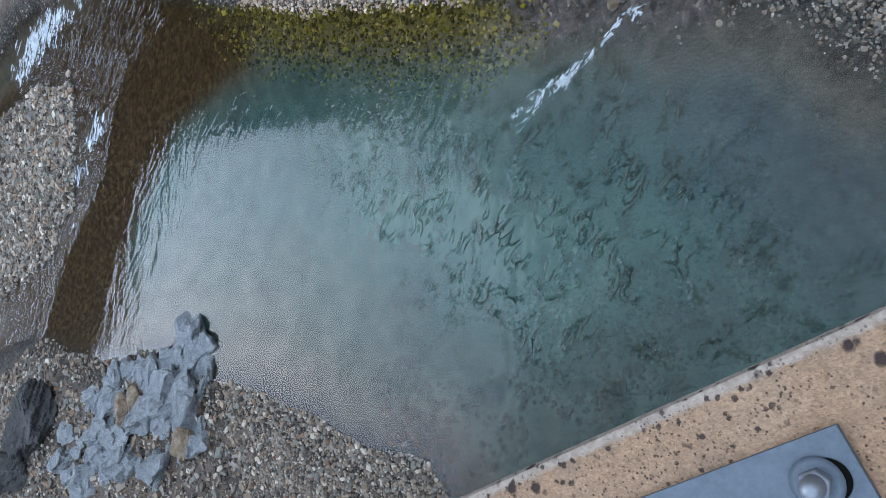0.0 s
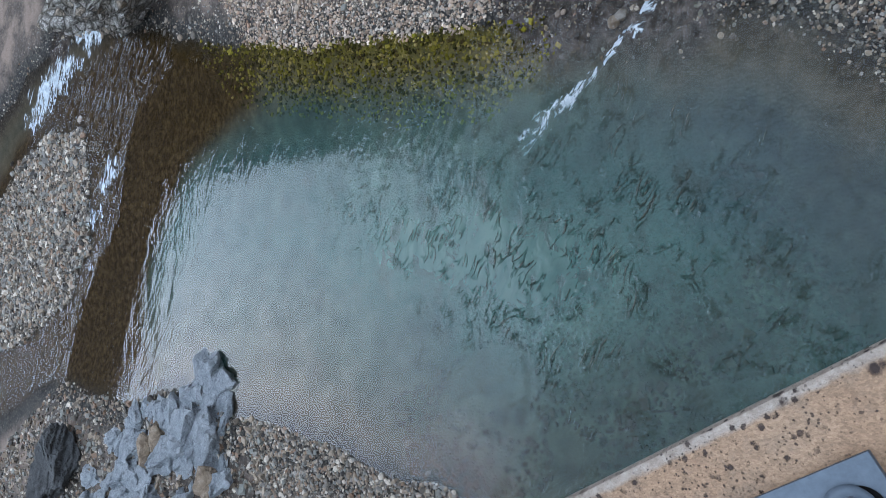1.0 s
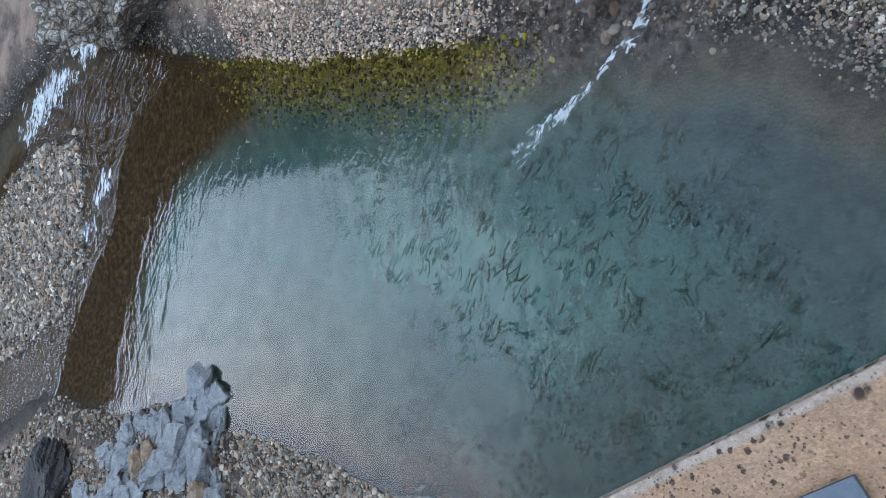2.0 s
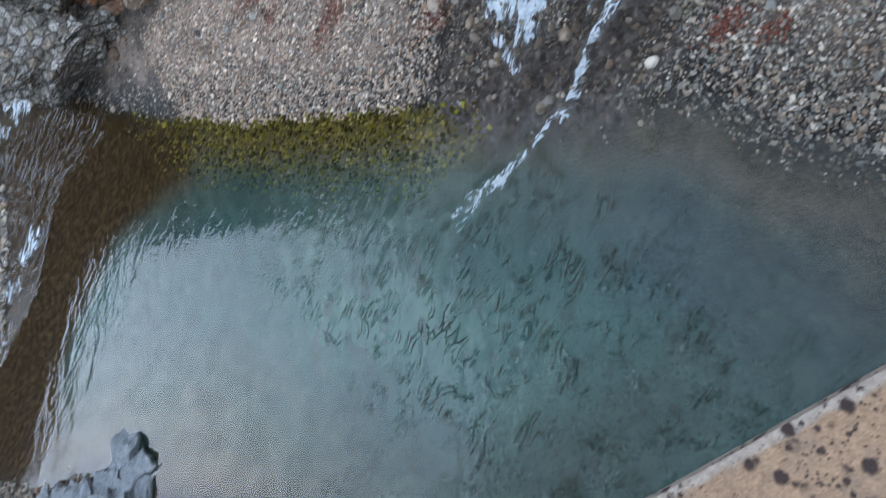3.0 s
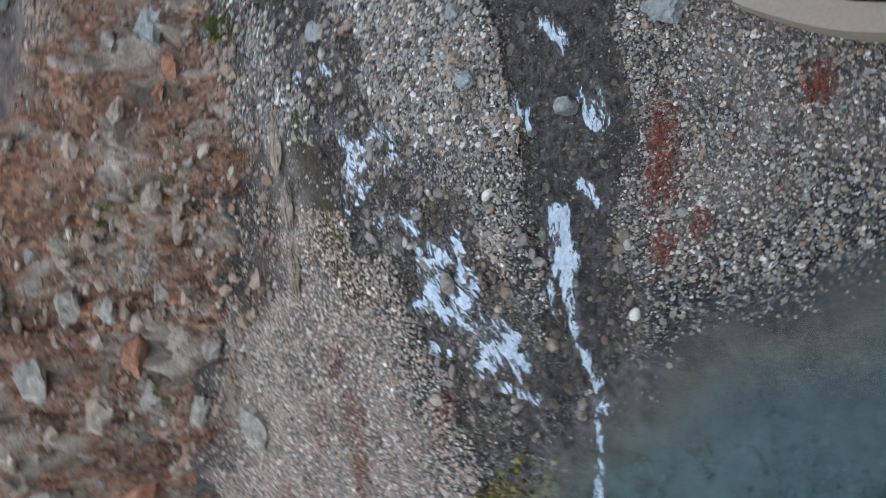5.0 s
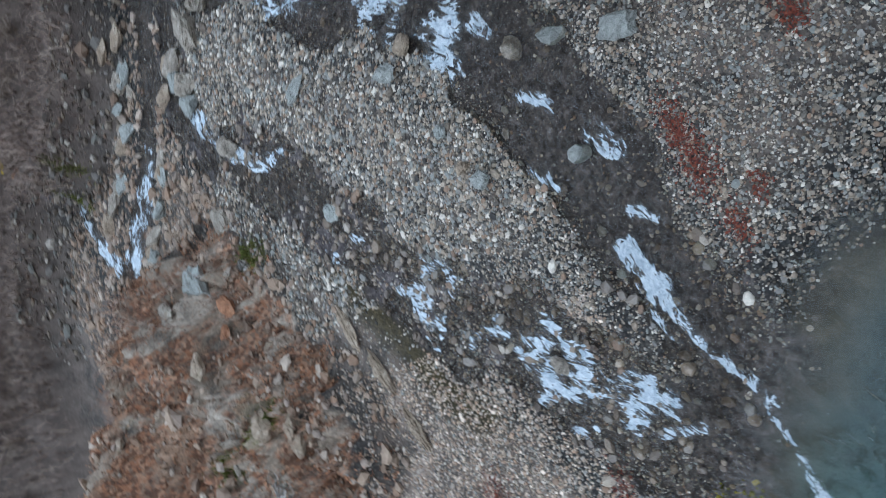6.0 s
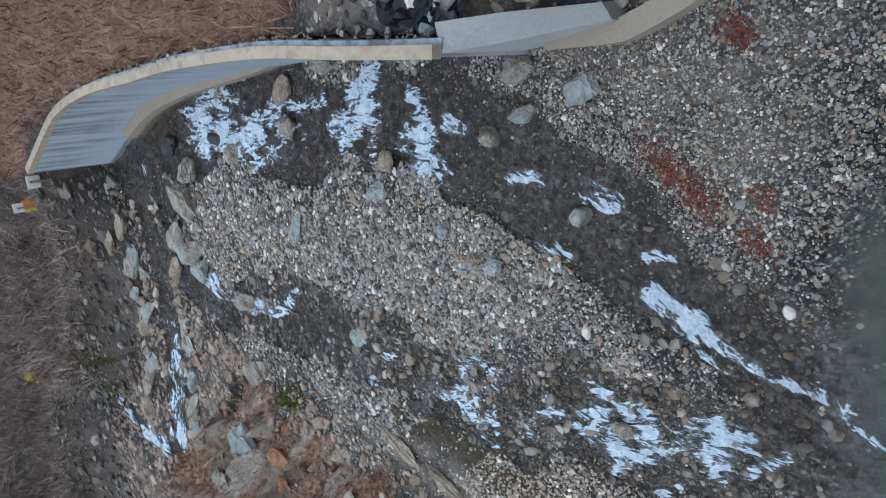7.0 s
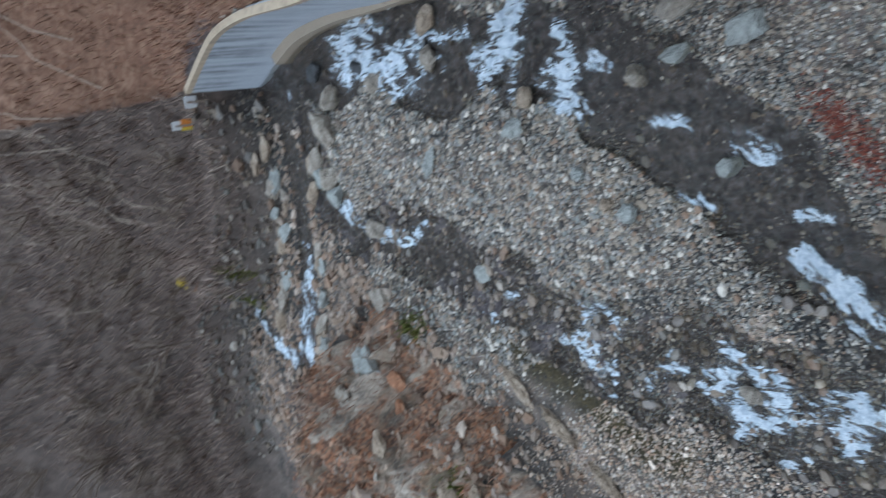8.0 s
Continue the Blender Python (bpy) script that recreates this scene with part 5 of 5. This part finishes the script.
# ---- leaves, twigs, grass ----
def blades(name, x, y, z, length, width, lean, material, label, category, droop=0.4, kind="stuff"):
    """Thin bent strips: grass, needles, stalks."""
    n = len(x)
    a = rng.uniform(0, 6.283, n)
    d = np.stack([np.cos(a), np.sin(a), 0 * a], 1)
    side = np.stack([-np.sin(a), np.cos(a), 0 * a], 1) * (width / 2)[:, None]
    root = np.stack([x, y, z], 1)
    up = np.array([0, 0, 1.0])
    mid = root + d * (length * lean * 0.45)[:, None] + up * (length * 0.5 * np.sqrt(1 - lean * lean * 0.8))[:, None]
    tip = root + d * (length * lean)[:, None] + up * (length * (1 - droop * lean) * np.sqrt(np.clip(1 - lean * lean, 0.02, 1)))[:, None]
    v = np.stack([root - side, root + side, mid + side * 0.8, mid - side * 0.8, tip + side * 0.15, tip - side * 0.15], 1)
    f = np.array([[0, 1, 2, 3], [3, 2, 4, 5]])
    faces = (f[None] + (np.arange(n) * 6)[:, None, None]).reshape(-1, 4)
    return tagged(new(name, mesh_from(name, v.reshape(-1, 3), faces, material)), label, category, kind=kind)


def leaves(name, x, y, z, size, material, label, category="leaves"):
    """Small curled leaves lying on the ground."""
    n = len(x)
    a, t = rng.uniform(0, 6.283, n), rng.normal(0, 0.35, n)
    d = np.stack([np.cos(a), np.sin(a), np.sin(t) * 0.6], 1) * size[:, None]
    w = np.stack([-np.sin(a), np.cos(a), rng.normal(0, 0.25, n)], 1) * (size * rng.uniform(0.3, 0.55, n))[:, None]
    c = np.stack([x, y, z], 1)
    lift = np.array([0, 0, 1.0]) * (size * rng.uniform(0.1, 0.5, n))[:, None]
    v = np.stack([c - d, c + w + lift, c + d, c - w + lift], 1)
    faces = (np.array([[0, 1, 2, 3]])[None] + (np.arange(n) * 4)[:, None, None]).reshape(-1, 4)
    return tagged(new(name, mesh_from(name, v.reshape(-1, 3), faces, material)), label, category, kind="stuff")


def ground_z(x, y):
    return land(np.atleast_1d(x), np.atleast_1d(y))[0]


RED = [(1.22, 3.5, 0.24, 260), (1.72, 3.55, 0.2, 220), (0.5, 3.4, 0.16, 110), (0.75, 3.0, 0.12, 60), (2.1, 2.05, 0.13, 130), (-2.35, 7.6, 0.26, 170), (-3.0, 7.4, 0.24, 170), (-4.1, 8.9, 0.2, 130),
       (-1.65, 8.1, 0.24, 170), (-3.4, 7.2, 0.14, 60), (-3.9, 8.3, 0.2, 80), (-1.9, 6.1, 0.2, 90), (-2.7, 8.3, 0.3, 130)]
for x, y, r, n in RED:
    n *= 2
    px, py = x + rng.normal(0, r * 0.8, n), y + rng.normal(0, r * 0.5, n)
    leaves("leaf_drift", px, py, ground_z(px, py) + rng.uniform(0.0, 0.045, n), rng.uniform(0.012, 0.026, n), M_RED_LEAF, "patch of rust-red fallen leaves on the gravel")
x, y, z = scatter(70000, -10, 6, 9.5, 19, lambda x, y, i: (i[4] > 0.15) & (fbm(x, y, 0.9, 4) > 0.05))
leaves("leaf_litter", x, y, z + rng.uniform(0.0, 0.05, len(x)), rng.uniform(0.022, 0.055, len(x)), M_BROWN_LEAF, "orange-brown dead leaves on the mound")
x, y, z = scatter(52000, 4, 20, 3, 20, lambda x, y, i: (i[6] > -0.03) & (i[6] < 8) & (i[7]["dry_grass"] > 0.3))
blades("dry_grass", x, y, z, rng.uniform(0.2, 0.55, len(x)), rng.uniform(0.008, 0.022, len(x)), rng.uniform(0.45, 0.95, len(x)), M_STRAW, "matted rust-brown dry grass behind the wall", "grass")
x, y, z = scatter(84000, -12, 18, 13, 34, lambda x, y, i: (i[5] > 0.5) & (i[6] < 0) & ((i[5] < 0.98) | (i[5] > 1.3)) & (fbm(x, y, 0.4, 3) > -0.1))
blades("hillside_stalks", x, y, z, rng.uniform(0.2, 0.8, len(x)), rng.uniform(0.01, 0.024, len(x)), rng.uniform(0.3, 0.95, len(x)), M_BRUSH, "dull brown dry stalks on the hillside", "grass")


x, y, z = scatter(60000, 3, 16, 13, 26, lambda x, y, i: (i[5] > 0.55) & (i[5] < 5.5) & (i[6] < 0) & ((i[5] < 1.02) | (i[5] > 1.26)))
blades("path_stalks", x, y, z, rng.uniform(0.15, 0.6, len(x)), rng.uniform(0.01, 0.022, len(x)), rng.uniform(0.5, 0.97, len(x)), M_BRUSH, "dull brown trodden stalks beside the footpath", "grass")
x, y, z = scatter(30000, -10, 4, 10.5, 19, lambda x, y, i: (i[4] > 0.7) & (fbm(x, y, 0.5, 3) > -0.02))
blades("mound_stalks", x, y, z, rng.uniform(0.2, 0.8, len(x)), rng.uniform(0.007, 0.014, len(x)), rng.uniform(0.6, 0.98, len(x)), M_STRAW, "rust-brown dry stalks on the mound", "grass")


def tube(bm, pts, r0, r1, sides=4):
    rings = []
    for k, p in enumerate(pts):
        a, b = Vector(pts[max(k - 1, 0)]), Vector(pts[min(k + 1, len(pts) - 1)])
        d = (b - a).normalized()
        u = d.orthogonal().normalized()
        w = d.cross(u)
        r = r0 + (r1 - r0) * k / (len(pts) - 1)
        rings.append([bm.verts.new(Vector(p) + (u * math.cos(6.2832 * j / sides) + w * math.sin(6.2832 * j / sides)) * r) for j in range(sides)])
    for r, q in zip(rings, rings[1:]):
        for j in range(sides):
            bm.faces.new((r[j], r[(j + 1) % sides], q[(j + 1) % sides], q[j]))


def bare_shrub(seed):
    """A leafless shrub: arching stems that fork into twigs."""
    r = random.Random(seed)
    shrub = new("bare_shrub")
    tagged(shrub, "leafless grey-brown shrub with arching twigs on the hillside", "shrub", "shrubs on the hillside")
    for _ in range(r.randint(7, 11)):
        bm = bmesh.new()
        a, reach, h = r.uniform(0, 6.283), r.uniform(0.3, 1.0), r.uniform(0.7, 1.5)
        pts = [(reach * (t**1.3) * math.cos(a) + r.uniform(-0.04, 0.04), reach * (t**1.3) * math.sin(a) + r.uniform(-0.04, 0.04), h * (t - 0.3 * t * t) * 1.2) for t in (0, 0.2, 0.4, 0.6, 0.8, 1.0)]
        tube(bm, pts, 0.017, 0.006)
        for k in range(1, 6):
            for _ in range(2):
                b = a + r.uniform(-1.5, 1.5)
                p, q = Vector(pts[k]), r.uniform(0.2, 0.55)
                tube(bm, [p, p + Vector((q * 0.5 * math.cos(b), q * 0.5 * math.sin(b), q * 0.4)), p + Vector((q * math.cos(b), q * math.sin(b), q * r.uniform(0.2, 0.7)))], 0.008, 0.003, 3)
        part("stem", bm, M_TWIG, shrub)
    return shrub


shrubs = [bare_shrub(k) for k in range(5)]
spots = []
while len(spots) < 160:
    x, y = rng.uniform(-11, 15), rng.uniform(14, 30)
    i = land(np.array([x]), np.array([y]))
    if (i[5][0] > 1.5 and i[6][0] < 0) or (i[4][0] > 2.2 and rng.random() < 0.35):
        spots.append((x, y, float(i[0][0])))
for k, (x, y, z) in enumerate(spots):
    m = pose(x, y, z - 0.05, rng.uniform(-12, 12), rng.uniform(-12, 12), rng.uniform(0, 360))
    sc = rng.uniform(0.7, 1.35)
    if k < 5:
        shrubs[k].matrix_basis = m
    else:
        ob = copy_thing(shrubs[k % 5], m)
        ob.scale = (sc, sc, sc)


def branch(x, y, length, turn, lift, label):
    bm = bmesh.new()
    r = random.Random(int(x * 100))
    d = Vector((math.cos(radians(turn)), math.sin(radians(turn)), 0))
    pts = []
    for k in range(8):
        p = Vector((x, y, 0)) + d * length * (k / 7) + Vector((r.uniform(-0.06, 0.06), r.uniform(-0.06, 0.06), 0))
        pts.append((p.x, p.y, float(ground_z(p.x, p.y)[0]) + lift + 0.04 * math.sin(k)))
    tube(bm, pts, 0.028, 0.010, 6)
    return tagged(part("fallen_branch", bm, M_TWIG), label, "branch")


branch(-1.6, 15.2, 2.2, 100, 0.06, "pale dead branch lying on the leafy mound")
branch(-0.6, 17.0, 2.6, 60, 0.08, "pale dead branch lying on the leafy mound")
branch(3.0, 15.5, 2.0, 170, 0.06, "pale dead branch lying on the leafy mound")
branch(10.8, 16.5, 2.4, 20, 0.15, "pale dead branch lying on the hillside")
branch(9.8, 18.5, 2.8, 30, 0.15, "pale dead branch lying on the hillside")


stem_rng = np.random.default_rng(17)
for k in range(26):
    x, y = stem_rng.uniform(9.5, 15.5), stem_rng.uniform(14.6, 22.0)
    bm = bmesh.new()
    turn, length = radians(stem_rng.uniform(-25, 60)), stem_rng.uniform(1.0, 2.6)
    pts = []
    for t in (0, 0.25, 0.5, 0.75, 1.0):
        px, py = x + length * t * math.cos(turn), y + length * t * math.sin(turn) + 0.15 * math.sin(2 * t)
        pts.append((px, py, float(ground_z(px, py)[0]) + 0.25 + 0.3 * t))
    pts[0] = (pts[0][0], pts[0][1], pts[0][2] - 0.35)
    tube(bm, pts, 0.016, 0.006, 5)
    tagged(part("dry_stem", bm, M_PALE_STEM), "long pale dry stem leaning over the hillside brush", "stem", "dry stems on the hillside")


# ---- trail markers, autumn shrub, moss, rubbish behind the wall ----
def lowest(x, y):
    return float(ground_z(x, y)[0])


marker = tagged(new("trail_marker"), "white, orange and yellow painted boards on a short post", "marker")
marker.matrix_world = pose(10.80, 14.42, lowest(10.80, 14.42) - 0.06, 0, 0, 143) @ Matrix.Scale(0.8, 4)
part("post", box(-0.03, 0.03, -0.3, 0.03, 0.09, 0.58, 0.006), M_TWIG, marker, "weathered wooden post")
part("white_board", box(-0.14, -0.02, 0.40, 0.12, 0.028, 0.66, 0.004), M_WHITE, marker, "white board")
part("orange_board", box(-0.19, -0.02, 0.02, 0.05, 0.028, 0.395, 0.004), M_ORANGE, marker, "orange board")
part("yellow_strip", box(0.054, -0.02, 0.0, 0.15, 0.028, 0.395, 0.004), M_YELLOW_PAINT, marker, "yellow strip")
marker = tagged(new("trail_marker"), "white board with faded red stripes on a short post", "marker")
marker.matrix_world = pose(11.08, 13.93, lowest(11.08, 13.93) - 0.02, 0, 0, 143) @ Matrix.Scale(0.8, 4)
part("post", box(-0.03, 0.03, -0.3, 0.03, 0.09, 0.34, 0.006), M_TWIG, marker, "weathered wooden post")
part("white_board", box(-0.18, -0.02, 0.05, 0.18, 0.028, 0.40, 0.004), M_WHITE, marker, "white board")
for k in (-0.08, 0.05):
    part("red_stripe", box(k - 0.03, -0.026, 0.1, k + 0.03, -0.0225, 0.34, 0.001), M_RED_PAINT, marker, "faded red stripe")


def leaf_clump(name, x, y, n, radius, height, material, label, category, size=(0.03, 0.06)):
    """A small clump of leaves round a few stalks."""
    r = np.random.default_rng(int(abs(x) * 31 + abs(y) * 17))
    thing = tagged(new(name), label, category)
    thing.location = (x, y, lowest(x, y))
    bm = bmesh.new()
    for _ in range(5):
        a = r.uniform(0, 6.283)
        tube(bm, [(0, 0, -0.05), (radius * 0.4 * math.cos(a), radius * 0.4 * math.sin(a), height * 0.6), (radius * 0.8 * math.cos(a), radius * 0.8 * math.sin(a), height)], 0.006, 0.002, 4)
    part("stalks", bm, M_TWIG, thing)
    bm = bmesh.new()
    for _ in range(n):
        c = Vector((r.normal(0, radius * 0.5), r.normal(0, radius * 0.5), height * r.uniform(0.3, 1.0)))
        u = Vector(r.normal(size=3)).normalized() * r.uniform(*size)
        w = u.orthogonal().normalized() * u.length * 0.6
        q = [bm.verts.new(c - u), bm.verts.new(c + w), bm.verts.new(c + u), bm.verts.new(c - w)]
        bm.faces.new(q)
    part("leaves", bm, material, thing)
    return thing


leaf_clump("yellow_shrub", 9.05, 19.2, 60, 0.17, 0.35, M_YELLOW_LEAF, "small shrub with bright yellow autumn leaves", "shrub")
leaf_clump("yellow_shrub", 8.55, 18.7, 18, 0.10, 0.18, M_BROWN_LEAF, "small seedling with orange leaves beside the path", "shrub")
leaf_clump("yellow_seedling", -4.72, 10.52, 9, 0.07, 0.12, M_YELLOW_LEAF, "yellow-leaved seedling between the rocks", "plant")
for x, y, r_ in [(7.5, 18.3, 0.26), (7.75, 16.7, 0.2), (-0.1, 12.2, 0.22), (0.45, 11.5, 0.25), (-2.9, 11.2, 0.2), (3.4, 11.6, 0.22)]:
    n = 700
    px, py = x + rng.normal(0, r_ * 0.6, n), y + rng.normal(0, r_ * 0.6, n)
    blades("moss", px, py, ground_z(px, py), rng.uniform(0.05, 0.12, n), rng.uniform(0.012, 0.022, n), rng.uniform(0.1, 0.7, n), M_GREEN_LEAF, "yellow-green moss cushion", "moss")


def film(x, y, length, width, turn, label):
    """Crumpled plastic film lying on the fill."""
    bm = bmesh.new()
    r = np.random.default_rng(int(x * 77))
    n, k = 14, 5
    z0 = lowest(x, y)
    rows = []
    for i in range(n):
        row = []
        for j in range(k):
            p = Vector((length * (i / (n - 1) - 0.5), width * (j / (k - 1) - 0.5) + r.normal(0, 0.03), 0.05 + abs(r.normal(0, 0.045))))
            p.rotate(Euler((0, 0, radians(turn))))
            row.append(bm.verts.new((x + p.x, y + p.y, max(z0, lowest(x + p.x, y + p.y)) + p.z)))
        rows.append(row)
    for a, b in zip(rows, rows[1:]):
        for j in range(k - 1):
            bm.faces.new((a[j], a[j + 1], b[j + 1], b[j]))
    bmesh.ops.solidify(bm, geom=bm.faces[:], thickness=0.006)
    return tagged(part("plastic_film", bm, M_BLACK), label, "plastic film")


film(4.42, 3.78, 0.75, 0.25, 42, "crumpled black plastic film along the wall's back")
film(4.35, 3.3, 0.5, 0.6, 20, "crumpled black plastic film on the fill")
for k, (x, y, sx, sy, sz, mt) in enumerate([(4.3, 3.55, 0.18, 0.45, 0.2, M_PALE_ROCK), (3.95, 3.05, 0.3, 0.2, 0.2, M_GREY_ROCK), (3.55, 2.55, 0.4, 0.25, 0.22, M_GREY_ROCK), (4.7, 3.4, 0.25, 0.2, 0.2, M_GREY_ROCK), (3.4, 2.0, 0.35, 0.3, 0.25, M_GREY_ROCK), (3.25, 1.5, 0.35, 0.28, 0.22, M_TAN_ROCK)]):
    rock("fill_rock", x, y, sx, sy, sz, mt, "%s rock dumped in the fill behind the wall" % ROCK_TINT[mt], 40 * k, 400 + k, 0.7, 0.3, "rock", "rocks of the fill", shape=ICO3)
